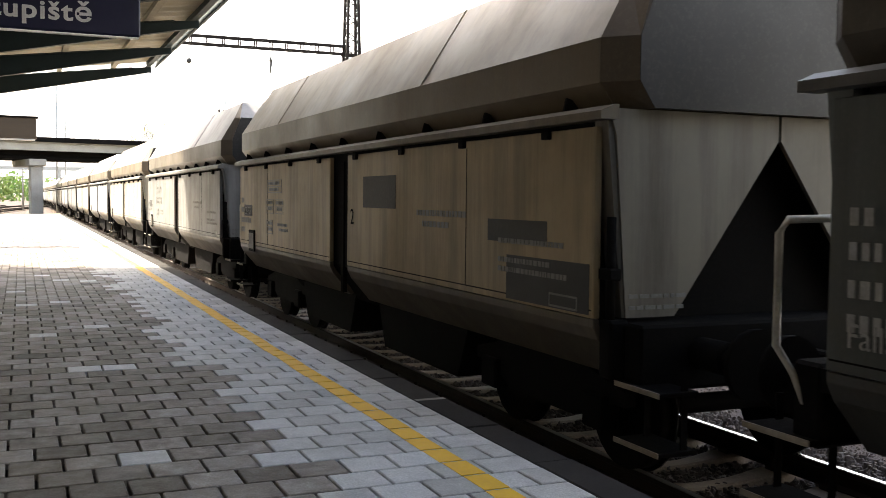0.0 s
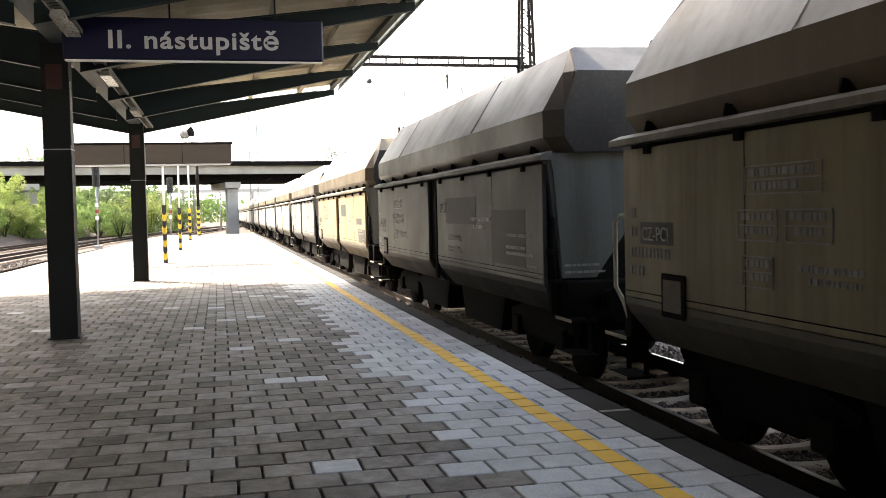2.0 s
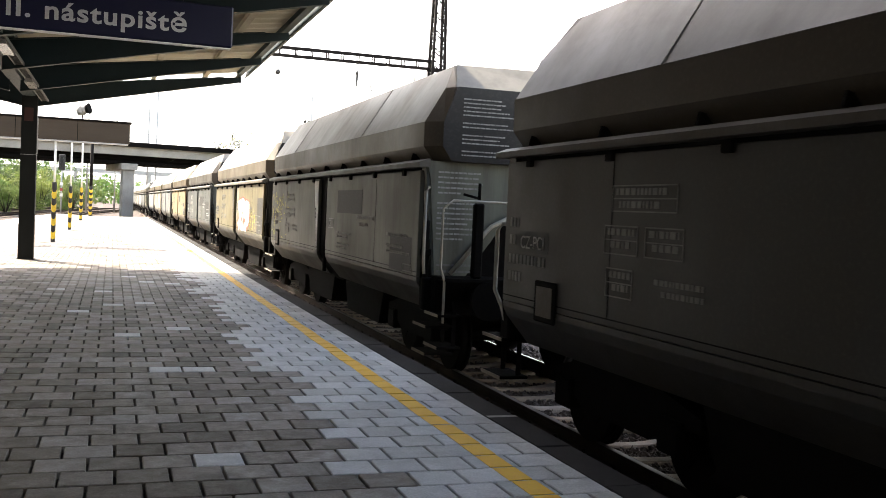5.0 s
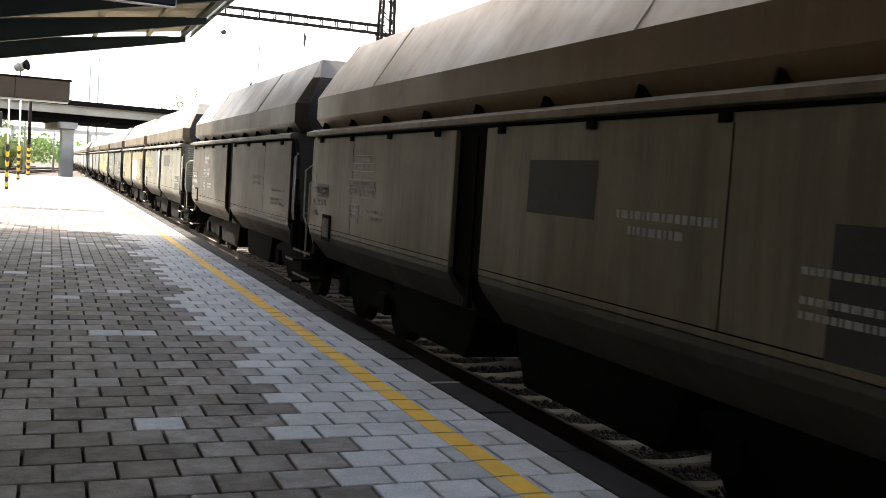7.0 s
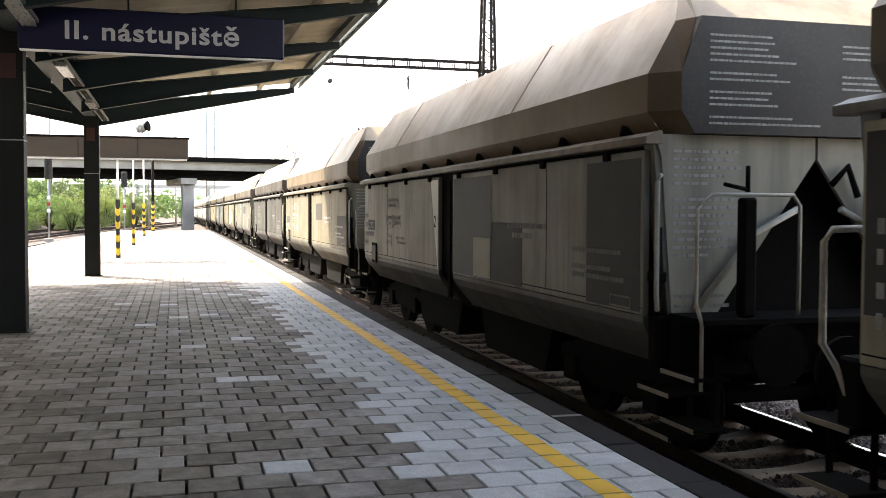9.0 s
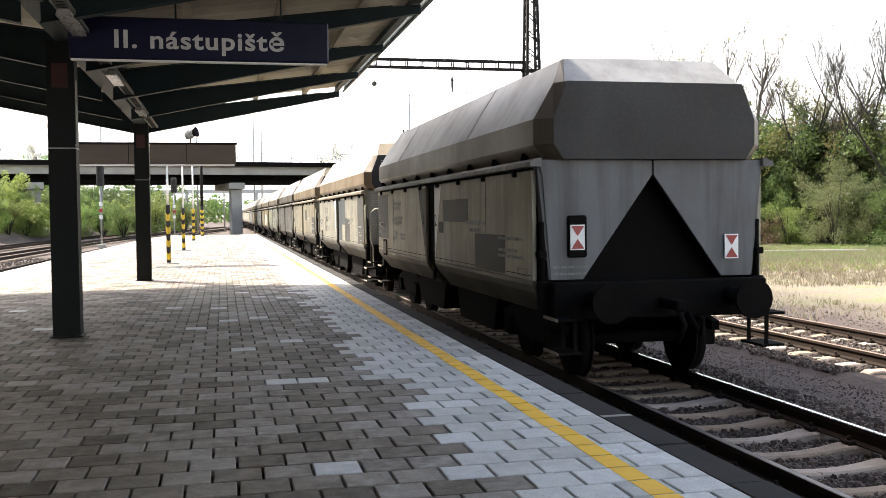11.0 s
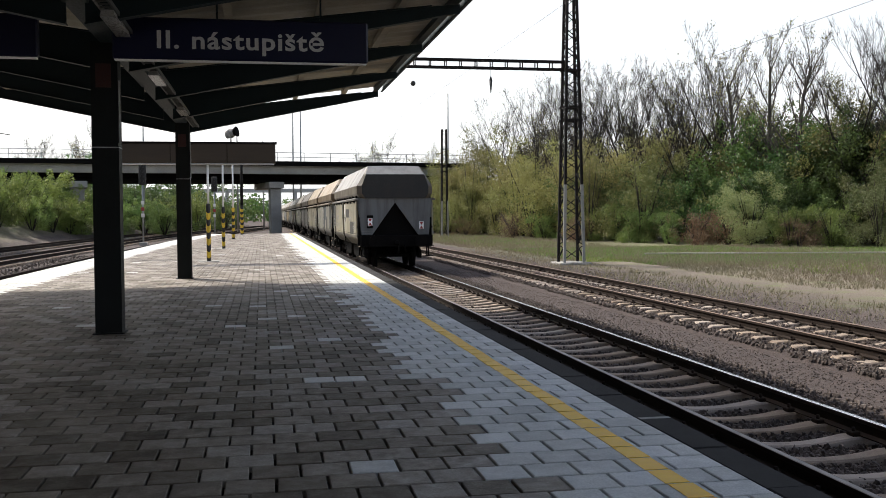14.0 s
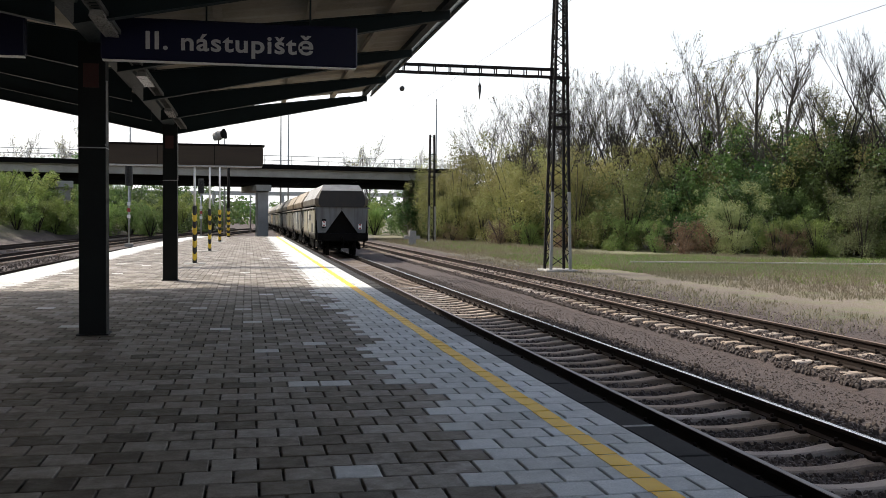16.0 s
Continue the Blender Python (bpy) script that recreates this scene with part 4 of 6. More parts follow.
def bare_tree(seed, h, spread, bark, leaf, leaves, label, multi=1, leader=False, leaf_size=0.07, ivy=False):
    """A tapered trunk with limbs, branches and fine twigs, and a thin scatter of young leaves."""
    rng = random.Random(seed)
    ob = thing("tree", label, "tree", "trees behind the tracks", (0, 0, -500))
    bm, tw = BM(), BM()
    tips, climb = [], []

    def grow(p, d, length, r, level):
        segs = (6, 5, 3, 2, 1)[level]
        pts, q, dd = [p], p, d
        for i in range(segs):
            dd = (dd + Vector((rng.gauss(0, 0.075), rng.gauss(0, 0.075), rng.gauss(0.06, 0.05)))).normalized()
            q = q + dd * length / segs
            pts.append(q)
        tube(bm if level < 2 else tw, pts, r, (7, 5, 3, 3, 3)[level], r * (0.4 if level < 3 else 0.35), cap=False)
        tips.append(q)
        if level < 2:
            climb.extend(pts[:-1] if level == 0 else pts[:2])
        if level >= 4:
            return
        n = (rng.randint(11, 14) if leader else rng.randint(8, 10), rng.randint(7, 8), rng.randint(5, 7), rng.randint(4, 5))[level]
        turn = rng.uniform(0, 6.283)
        for i in range(n):
            t = (0.30 + 0.70 * (i + rng.random()) / n) if level == 0 else rng.uniform(0.3, 1.0)
            k = min(segs - 1, int(t * segs))
            base = pts[k].lerp(pts[k + 1], t * segs - k)
            a = turn + 2.4 * i + rng.gauss(0, 0.4)
            side = Vector((math.cos(a), math.sin(a), 0))
            if level == 0:
                out = Vector((0, 0, 1)) * rng.uniform(0.8, 1.15) + side * spread * rng.uniform(0.75, 1.1) * (1.25 - 0.6 * t)
                ln = h * (rng.uniform(0.16, 0.24) if leader else rng.uniform(0.36, 0.46)) * (1.2 - 0.4 * t)
                grow(base, out.normalized(), ln, r * (1 - 0.55 * t) * rng.uniform(0.42, 0.6), 1)
            else:
                out = dd * rng.uniform(0.7, 1.1) + side * rng.uniform(0.30, 0.62) + Vector((0, 0, 0.26))
                grow(base, out.normalized(), length * rng.uniform(0.34, 0.55) * (1.2 - 0.4 * t), max(0.0085, r * (1 - 0.5 * t) * rng.uniform(0.35, 0.5)), level + 1)
    for i in range(multi):
        a = 6.283 * i / multi + rng.random()
        lean = Vector((0.30 * math.cos(a), 0.30 * math.sin(a), 1)) if multi > 1 else Vector((rng.gauss(0, 0.04), rng.gauss(0, 0.04), 1))
        grow(Vector((0.15 * math.cos(a) * (multi > 1), 0.15 * math.sin(a) * (multi > 1), 0)), lean.normalized(), h * (rng.uniform(0.72, 0.8) if leader else rng.uniform(0.46, 0.54)), h * 0.0135 / multi ** 0.35, 0)
    # bring the whole tree to its height
    k = h / max(q.z for q in tips)
    for b in (bm, tw):
        for v in b.verts:
            v.co *= k
    tips = [q * k for q in (climb if ivy else tips)]
    loose = 0.42 if ivy else 0.15
    part("trunk", bm, bark, ob)
    part("branchwork", tw, bark, ob)
    if leaves:
        verts, faces = [], []
        for _ in range(leaves):
            c = rng.choice(tips) + Vector((rng.gauss(0, loose), rng.gauss(0, loose), rng.gauss(0, loose * 1.6)))
            s = leaf_size * rng.uniform(0.5, 1.4)
            u = Vector((rng.uniform(-1, 1), rng.uniform(-1, 1), rng.uniform(-1, 1))).normalized() * s
            w = u.cross(Vector((0.3, 0.7, 0.2))).normalized() * s * 0.7
            b = len(verts)
            verts += [tuple(c - u), tuple(c + w), tuple(c + u), tuple(c - w)]
            faces.append((b, b + 1, b + 2, b + 3))
        cr = new("crown", mesh_of("crown", verts, faces, leaf))
        cr.parent = ob
    return ob


def place(ob, spots):
    """Puts a built thing at its first spot and copies at the others: x, y, turn, scale."""
    for i, (x, y, rz, s) in enumerate(spots):
        m = pose(x, y, ground_z(x, y) - 0.05, 0, 0, rz)
        o = ob if i == 0 else copy_thing(ob, m)
        o.matrix_basis = m
        o.scale = (s, s, s * (0.92 + 0.16 * ((i * 37) % 10) / 10))


def belt(t):
    """The foot of the wood on the right, from the bridge (0) towards the camera (1)."""
    pts = [(19.5, 116), (21.5, 97), (24.5, 81), (28.5, 68.5), (34.8, 58.8), (44.5, 50), (60, 40), (82, 28)]
    s = t * (len(pts) - 1)
    k = min(len(pts) - 2, int(s))
    f = s - k
    return Vector((pts[k][0] * (1 - f) + pts[k + 1][0] * f, pts[k][1] * (1 - f) + pts[k + 1][1] * f, 0))


def along(ts, back, seed, s0, s1):
    rng = random.Random(seed)
    out = []
    for t in ts:
        p = belt(t)
        q = belt(min(1, t + 0.02)) - belt(max(0, t - 0.02))
        nrm = Vector((q.y, -q.x, 0)).normalized()
        if nrm.x < 0:
            nrm = -nrm
        p = p + nrm * (back + rng.uniform(-1.2, 1.2))
        out.append((p.x, p.y, rng.uniform(0, 360), rng.uniform(s0, s1)))
    return out


def steps(a, b, n):
    return [a + (b - a) * (i + 0.5) / n for i in range(n)]


place(bare_tree(11, 17.2, 0.75, M_BARK, M_LEAF_OLIVE, 500, "tall bare tree with fine dark twigs"), along([0.06, 0.13, 0.22, 0.31, 0.40, 0.72, 0.85], 8, 1, 0.92, 1.02))
place(bare_tree(12, 16.8, 0.65, M_BARK, M_LEAF_OLIVE, 700, "spreading bare tree with several dark trunks", 2), along([0.16, 0.25, 0.325, 0.395, 0.78], 6.5, 2, 0.9, 1.0))
place(bare_tree(13, 17.5, 0.8, M_BIRCH, M_LEAF_OLIVE, 500, "slender pale-barked tree with sparse twigs", 1, True), along([0.465, 0.495, 0.53, 0.82], 7, 3, 0.92, 1.02))
place(bare_tree(14, 13.0, 0.75, M_BARK, M_LEAF_OLIVE, 12000, "tree with thin fresh spring leaves", 1, False, 0.06), along([0.07, 0.17, 0.24, 0.31, 0.37, 0.45, 0.51, 0.55, 0.68], 11, 4, 0.7, 0.95))
place(bare_tree(15, 17.5, 0.85, M_BARK, M_IVY, 15000, "dark tree overgrown with ivy", 1, False, 0.075, True), along([0.585, 0.625, 0.66, 0.75], 5.0, 5, 0.92, 1.02))
place(bare_tree(16, 12.5, 0.9, M_BARK, M_LEAF_OLIVE, 700, "bare grey tree beyond the bridge"), [(15, 150, 0, 1.1), (20, 158, 70, 1.25), (28, 160, 30, 1.2), (33, 150, 10, 1.2), (-26, 165, 0, 1.2), (-33, 160, 120, 1.1), (-20, 172, 200, 1.2), (34, 112, 50, 1.05)])

place(shrub(31, 5.2, 5.6, M_LEAF_GREY, 17000, 0.05, "large rounded grey-green willow shrub"), [(*belt(0.525)[:2], 20, 1.0), (*belt(0.622)[:2], 140, 1.0), (*belt(0.72)[:2], 80, 0.9)])
place(shrub(32, 6.0, 5.4, M_LEAF_OLIVE, 11000, 0.058, "tall yellowish spring shrub"), along([0.03, 0.07, 0.11, 0.15, 0.19, 0.23, 0.28, 0.33, 0.40, 0.87], 2.0, 7, 1.15, 1.45) + [(20.6, 108, 0, 1.45), (22.0, 103, 80, 1.4), (24.5, 106.5, 150, 1.9), (22.6, 110.5, 40, 1.6), (26.5, 101, 10, 1.75)])
place(shrub(33, 3.6, 5.0, M_LEAF, 11000, 0.055, "fresh green shrub at the wood's edge"), along([0.27, 0.315, 0.35, 0.40, 0.445, 0.56, 0.59, 0.66, 0.69, 0.76, 0.84], 0.8, 8, 0.65, 1.1))
place(shrub(34, 5.2, 6.2, M_LEAF_DARK, 9000, 0.07, "dark green shrub in the wood's shade"), along(steps(0.02, 0.8, 24), 5.0, 9, 0.95, 1.3) + along([0.47, 0.52, 0.57, 0.60, 0.635, 0.67], 8.0, 19, 1.6, 2.0))
place(shrub(35, 2.6, 4.0, M_LEAF_BROWN, 5000, 0.045, "low brown dry bramble thicket"), along([0.12, 0.24, 0.33, 0.48, 0.50, 0.57, 0.84], -0.5, 10, 0.75, 1.1))
place(shrub(37, 6.5, 6.0, M_LEAF_TWIG, 8000, 0.06, "tall brownish budding thicket"), along(steps(0.03, 0.75, 20), 10, 12, 1.3, 1.65))
place(shrub(39, 6.0, 6.5, M_LEAF_OLIVE, 9000, 0.07, "olive spring thicket under the trees"), along(steps(0.03, 0.8, 18), 7, 13, 1.2, 1.6))
# bank on the left, and behind the bridge
place(shrub(36, 4.6, 6.4, M_LEAF, 10000, 0.08, "light green shrub on the bank"), [(-19.6, 90, 0, 0.8), (-18.9, 95, 70, 0.85), (-18.3, 100, 30, 0.8), (-17.9, 105, 110, 0.85), (-21.6, 92, 0, 1.05), (-21.2, 98, 200, 1.1), (-20.6, 104, 75, 1.1), (-22.5, 86, 20, 1.0), (-20.8, 84, 300, 0.7), (-25, 92, 0, 1.0), (-29.5, 90, 140, 1.05), (-18.0, 101, 200, 0.85), (-35, 92, 20, 1.2), (-14.5, 128, 0, 1.15), (-9, 139, 100, 1.2), (-19, 125, 60, 1.1),
                                                                                             (22, 134, 10, 1.3), (26, 138, 90, 1.3), (-42, 95, 0, 1.3), (-27, 98, 50, 1.15), (-22, 103, 150, 1.0), (17.5, 138, 15, 1.1), (-5.5, 150, 60, 1.1), (-12, 148, 20, 1.3), (-16.5, 118, 30, 1.05), (-21.5, 117, 100, 1.1), (-26, 116, 10, 1.15), (-31, 113, 70, 1.2), (-11.5, 122, 45, 0.9), (-36, 110, 30, 1.2), (-24, 88, 15, 0.8), (-33, 86, 60, 0.9)])
place(shrub(38, 5.6, 6.6, M_LEAF_DARK, 5600, 0.12, "dark green shrub behind the bridge"), [(-10.8, 190, 0, 1.75), (-13.2, 178, 60, 1.7), (-14.8, 163, 120, 1.6), (-17.5, 150, 20, 1.55), (-21, 134, 80, 1.5), (-17.6, 129, 10, 1.25), (20.4, 121, 30, 1.2), (19.6, 112.3, 90, 0.95), (-25, 130, 0, 1.2), (-14, 138, 40, 1.3), (-31, 126, 90, 1.3), (-7, 165, 10, 1.2), (24, 126, 60, 1.2), (29, 130, 0, 1.3), (19, 150, 0, 1.1), (-38, 122, 20, 1.3), (-20, 140, 70, 1.4), (-33, 104, 0, 1.2), (-40, 106, 80, 1.2)])


def far_wood():
    rng = random.Random(77)
    lobes = []
    for i in range(240):
        x = rng.uniform(-160, 190)
        y = rng.uniform(300, 420)
        if abs(x - 14) < 14:
            y += 160
        r = rng.uniform(3.0, 6.5)
        lobes.append((x, y, r * 0.9, r, 1.0))
    v, f = leaf_cloud(rng, lobes, 26000, 0.8)
    tagged(new("far_woods", mesh_of("far_woods", v, f, M_LEAF_DARK)), "distant dark green woods", "woods", "", "stuff").location = (0, 0, G)


far_wood()


def tufts(name, label, mat, seed, areas):
    rng = random.Random(seed)
    verts, faces = [], []
    for x0, x1, y0, y1, n, h in areas:
        for _ in range(n):
            cx, cy = rng.uniform(x0, x1), rng.uniform(y0, y1)
            for _k in range(4):
                a = rng.uniform(0, 6.283)
                hh = h * rng.uniform(0.4, 1.2)
                lx, ly = rng.gauss(0, 0.45) * hh, rng.gauss(0, 0.45) * hh
                ox, oy = rng.gauss(0, 0.08), rng.gauss(0, 0.08)
                wx, wy = 0.012 * math.cos(a), 0.012 * math.sin(a)
                b = len(verts)
                verts += [(cx + ox - wx, cy + oy - wy, G), (cx + ox + wx, cy + oy + wy, G), (cx + ox + lx, cy + oy + ly, G + hh)]
                faces.append((b, b + 1, b + 2))
    tagged(new(name, mesh_of(name, verts, faces, mat)), label, "grass", "", "stuff")


tufts("dry_grass", "tufts of dry straw-coloured grass", M_DRYGRASS, 3, [(16.5, 34, 26, 38.5, 4500, 0.18), (14.5, 34, 46, 62, 3500, 0.22), (29, 34, 38, 46, 1200, 0.2), (17, 29, 38.5, 46, 3500, 0.24), (13.5, 24, 60, 110, 6000, 0.3), (11.8, 15, 18, 60, 1400, 0.14), (34, 60, 18, 50, 8000, 0.3), (-30, -19, 60, 95, 2500, 0.3)])
tufts("green_grass", "patches of fresh green grass", M_GRASS, 4, [(15, 30, 44, 62, 11000, 0.13), (17, 29, 41, 47, 4000, 0.16), (28, 42, 44, 56, 2500, 0.16), (14.5, 22, 66, 100, 3000, 0.2), (20, 50, 32, 44, 4500, 0.16), (-30, -18, 70, 96, 3000, 0.25)])

# concrete edging of a path in the grass
bm = BM()
box(bm, (0, -0.08, 0), (14.0, 0.08, 0.10), 0.02)
kerb = tagged(obj("grass_kerb", bm, M_CONC), "low pale concrete kerb lying in the grass", "kerb", "", "structure")
kerb.matrix_basis = pose(20.3, 50.0, G + 0.05, 0, 0, -14)
st = thing("marker_stone", "pale concrete marker post beside the track", "marker", "", (14.3, 86.0, G))
bm = BM()
box(bm, (-0.3, -0.25, 0), (0.3, 0.25, 1.3), 0.04)
box(bm, (-0.75, -0.2, 0.55), (0.7, 0.2, 0.85), 0.03)
part("post", bm, M_CONC, st)


# ---- hopper wagons ----
PITCH = 13.7
HALF = 5.85


def wagon_base():
    w = thing("hopper_wagon", "weathered bulk hopper wagon", "wagon", "hopper wagons of the train", (C1, -300, RAIL))
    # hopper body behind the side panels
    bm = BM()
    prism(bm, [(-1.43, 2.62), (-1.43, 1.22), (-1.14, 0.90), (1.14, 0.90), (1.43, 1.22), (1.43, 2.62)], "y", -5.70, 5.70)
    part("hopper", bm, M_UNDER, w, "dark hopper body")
    for s in (-1, 1):
        for a, b in ((0.36, HALF), (-HALF, -0.36)):
            bm = BM()
            prism(bm, [(s * 1.50, 2.56), (s * 1.50, 1.25), (s * 1.445, 1.25), (s * 1.445, 2.56)], "y", a, b)
            bmesh.ops.bevel(bm, geom=[e for e in bm.edges], offset=0.006, segments=1, affect="EDGES")
            flap = part("side_flap", bm, M_WAGON, w, "long discharge flap")
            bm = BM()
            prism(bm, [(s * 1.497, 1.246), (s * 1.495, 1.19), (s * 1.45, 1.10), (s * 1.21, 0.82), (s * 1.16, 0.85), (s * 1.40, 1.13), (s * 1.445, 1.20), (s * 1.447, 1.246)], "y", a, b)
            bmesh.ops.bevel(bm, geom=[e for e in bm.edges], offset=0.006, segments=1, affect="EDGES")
            part("flap_lip", bm, M_WAGON, flap, "darker grey lower lip of the flap")
        bm = BM()
        prism(bm, [(s * 1.43, 2.60), (s * 1.57, 2.60), (s * 1.57, 2.655), (s * 1.46, 2.70), (s * 1.43, 2.70)], "y", -6.02, 6.02)
        part("gutter_ledge", bm, M_WAGON, w)
        for i in range(9):
            y = -5.4 + 1.35 * i
            bm = BM()
            prism(bm, [(s * 1.36, 2.70), (s * 1.495, 2.70), (s * 1.474, 2.79), (s * 1.43, 2.78)], "y", y - 0.012, y + 0.012)
            part("gusset", bm, M_UNDER, w)
        for i in range(8):
            y = -5.2 + 1.5 * i
            bm = BM()
            box(bm, (min(s * 1.50, s * 1.54), y - 0.05, 2.50), (max(s * 1.50, s * 1.54), y + 0.05, 2.585), 0.006)
            part("hinge", bm, M_UNDER, w)
        for ya, yb in ((0.38, HALF - 0.02), (-HALF + 0.02, -0.38)):
            bm = BM()
            box(bm, (min(s * 1.50, s * 1.502), ya, 1.300), (max(s * 1.50, s * 1.502), yb, 1.310))
            ym = ya + (yb - ya) * (0.62 if ya > 0 else 0.38)
            box(bm, (min(s * 1.50, s * 1.502), ym - 0.006, 1.310), (max(s * 1.50, s * 1.502), ym + 0.006, 2.5))
            part("weld_seam", bm, M_UNDER, w)
        # channel between the flaps
        bm = BM()
        prism(bm, [(s * 1.40, 2.55), (s * 1.40, 1.18), (s * 1.12, 0.76), (s * 1.07, 0.76), (s * 1.34, 1.18), (s * 1.34, 2.55)], "y", -0.34, 0.34)
        box(bm, (min(s * 1.40, s * 1.45), -0.05, 0.9), (max(s * 1.40, s * 1.45), 0.05, 2.5))
        part("middle_channel", bm, M_UNDER, w)
        bm = BM()
        box(bm, (min(s * 1.50, s * 1.522), HALF - 1.20, 1.34), (max(s * 1.50, s * 1.522), HALF - 0.78, 1.70), 0.01)
        c = part("card_frame", bm, M_UNDER, w, "dark label holder")
        bm = BM()
        box(bm, (min(s * 1.522, s * 1.526), HALF - 1.15, 1.39), (max(s * 1.522, s * 1.526), HALF - 0.83, 1.65))
        part("card", bm, M_CARD, c, "dull brown wagon card")
        # corner grab box and latch gear
        for y in (HALF + 0.06,):
            bm = BM()
            box(bm, (min(s * 1.30, s * 1.46), -y - 0.10, 0.85), (max(s * 1.30, s * 1.46), -y + 0.05, 1.25), 0.02)
            tube(bm, [(s * 1.40, -y, 1.2), (s * 1.40, -y, 1.95)], 0.035, 8)
            box(bm, (min(s * 1.36, s * 1.46), -y - 0.08, 1.52), (max(s * 1.36, s * 1.46), -y + 0.08, 1.60), 0.01)
            part("latch_gear", bm, M_UNDER, w)
    # roof shell: straight lower side, sloping upper side, hipped ends
    bm = BM()

    def ring(y0, dy, k=1.0):
        xs_ = [-1.33 * k, -1.47 * k, -1.47 * k, -1.20 * (0.5 + 0.5 * k), -0.99, 0]
        zs_ = [2.68, 2.86, 3.16, 3.60, 3.93, 3.945]
        ys_ = [y0, y0, y0, y0 + dy * 0.16, y0 + dy, y0 + dy]
        half = list(zip(xs_, ys_, zs_))
        return [bm.verts.new(p) for p in half + [(-x, y, z) for x, y, z in half[-2::-1]]]
    rs = [ring(-6.05, 0.48, 0.88), ring(-5.84, 0.40)]
    for y in (-4.0, -2.0, 0.0, 2.0, 4.0):
        rs.append(ring(y, 0.0))
    rs += [ring(5.84, -0.40), ring(6.05, -0.48, 0.88)]
    for a, b in zip(rs[1:-1], rs[2:-1]):
        for k in range(10):
            bm.faces.new((a[k], a[k + 1], b[k + 1], b[k]))
    for a, b in ((rs[0], rs[1]), (rs[-2], rs[-1])):
        for k in (4, 5):
            bm.faces.new((a[k], a[k + 1], b[k + 1], b[k]))
    for r in (rs[0], rs[-1]):
        bm.faces.new((r[3], r[4], r[5], r[6], r[7]))
    bmesh.ops.recalc_face_normals(bm, faces=bm.faces)
    hips = []
    for a, b in ((rs[0], rs[1]), (rs[-1], rs[-2])):
        for ks in ((0, 1, 2, 3), (6, 7, 8, 9)):
            hips.append([[tuple(v.co) for v in (a[k], a[k + 1], b[k + 1], b[k])] for k in ks])
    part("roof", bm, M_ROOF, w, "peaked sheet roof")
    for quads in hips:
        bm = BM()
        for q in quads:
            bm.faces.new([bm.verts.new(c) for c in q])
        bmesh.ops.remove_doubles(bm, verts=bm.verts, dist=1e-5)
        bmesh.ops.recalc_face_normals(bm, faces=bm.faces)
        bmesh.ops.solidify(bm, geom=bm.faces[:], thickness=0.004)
        part("roof_hip", bm, M_ROOF, w, "brown corner sheet of the roof, darkened as shaded")
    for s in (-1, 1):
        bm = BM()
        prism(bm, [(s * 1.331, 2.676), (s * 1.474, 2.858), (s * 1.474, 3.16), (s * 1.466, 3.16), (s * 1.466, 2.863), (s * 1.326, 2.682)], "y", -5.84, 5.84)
        part("roof_skirt", bm, M_ROOF, w, "dirty brown lower roof side with shade painted in")
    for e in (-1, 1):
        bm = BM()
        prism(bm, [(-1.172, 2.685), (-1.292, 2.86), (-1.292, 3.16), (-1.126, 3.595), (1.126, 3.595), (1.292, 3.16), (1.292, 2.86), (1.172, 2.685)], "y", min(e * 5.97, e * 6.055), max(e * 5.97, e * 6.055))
        part("roof_end", bm, M_ROOF, w, "dark roof end wall, deepened for shade")
    for y in (-2.6, 3.2):
        for s in (-1, 1):
            bm = BM()
            prism(bm, [(s * 1.472, 3.15), (s * 1.478, 3.17), (s * 1.0, 3.935), (s * 0.985, 3.933)], "y", y - 0.009, y + 0.009)
            part("roof_seam", bm, M_ROOF, w)
    for e in (-1, 1):
        # end wall with its triangular opening
        y = e * 5.93
        for s in (-1, 1):
            bm = BM()
            prism(bm, [(s * 1.46, 2.68), (s * 1.40, 2.5), (s * 1.30, 1.26), (s * 0.90, 1.26), (s * 0.012, 2.50), (s * 0.012, 2.68)], "y", y - 0.02, y + 0.02)
            part("end_plate", bm, M_WAGON, w, "light end plate beside the triangular opening")
            bm = BM()
            prism(bm, [(s * 1.46, 2.6), (s * 1.40, 2.6), (s * 1.26, 1.26), (s * 1.32, 1.26)], "y", min(y, y - e * 0.16), max(y, y - e * 0.16))
            part("end_post", bm, M_WAGON, w)
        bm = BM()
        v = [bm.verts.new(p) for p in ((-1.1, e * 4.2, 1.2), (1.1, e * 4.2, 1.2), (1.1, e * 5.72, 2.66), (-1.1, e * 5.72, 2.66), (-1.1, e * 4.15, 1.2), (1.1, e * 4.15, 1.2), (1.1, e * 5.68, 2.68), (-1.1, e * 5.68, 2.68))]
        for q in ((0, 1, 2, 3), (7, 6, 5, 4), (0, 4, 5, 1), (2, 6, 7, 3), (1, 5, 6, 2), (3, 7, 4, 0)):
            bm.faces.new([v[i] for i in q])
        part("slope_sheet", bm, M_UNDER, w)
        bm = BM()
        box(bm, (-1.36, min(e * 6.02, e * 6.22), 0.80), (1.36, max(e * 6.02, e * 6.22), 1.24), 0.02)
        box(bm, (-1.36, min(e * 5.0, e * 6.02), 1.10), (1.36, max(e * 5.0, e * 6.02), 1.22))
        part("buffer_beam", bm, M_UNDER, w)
        for s in (-1, 1):
            bm = BM()
            disc(bm, (s * 0.875, e * 6.36, 1.04), "y", 0.11, 0.30, 12)
            disc(bm, (s * 0.875, e * 6.60, 1.04), "y", 0.07, 0.24, 10)
            disc(bm, (s * 0.875, e * 6.755, 1.04), "y", 0.23, 0.05, 18)
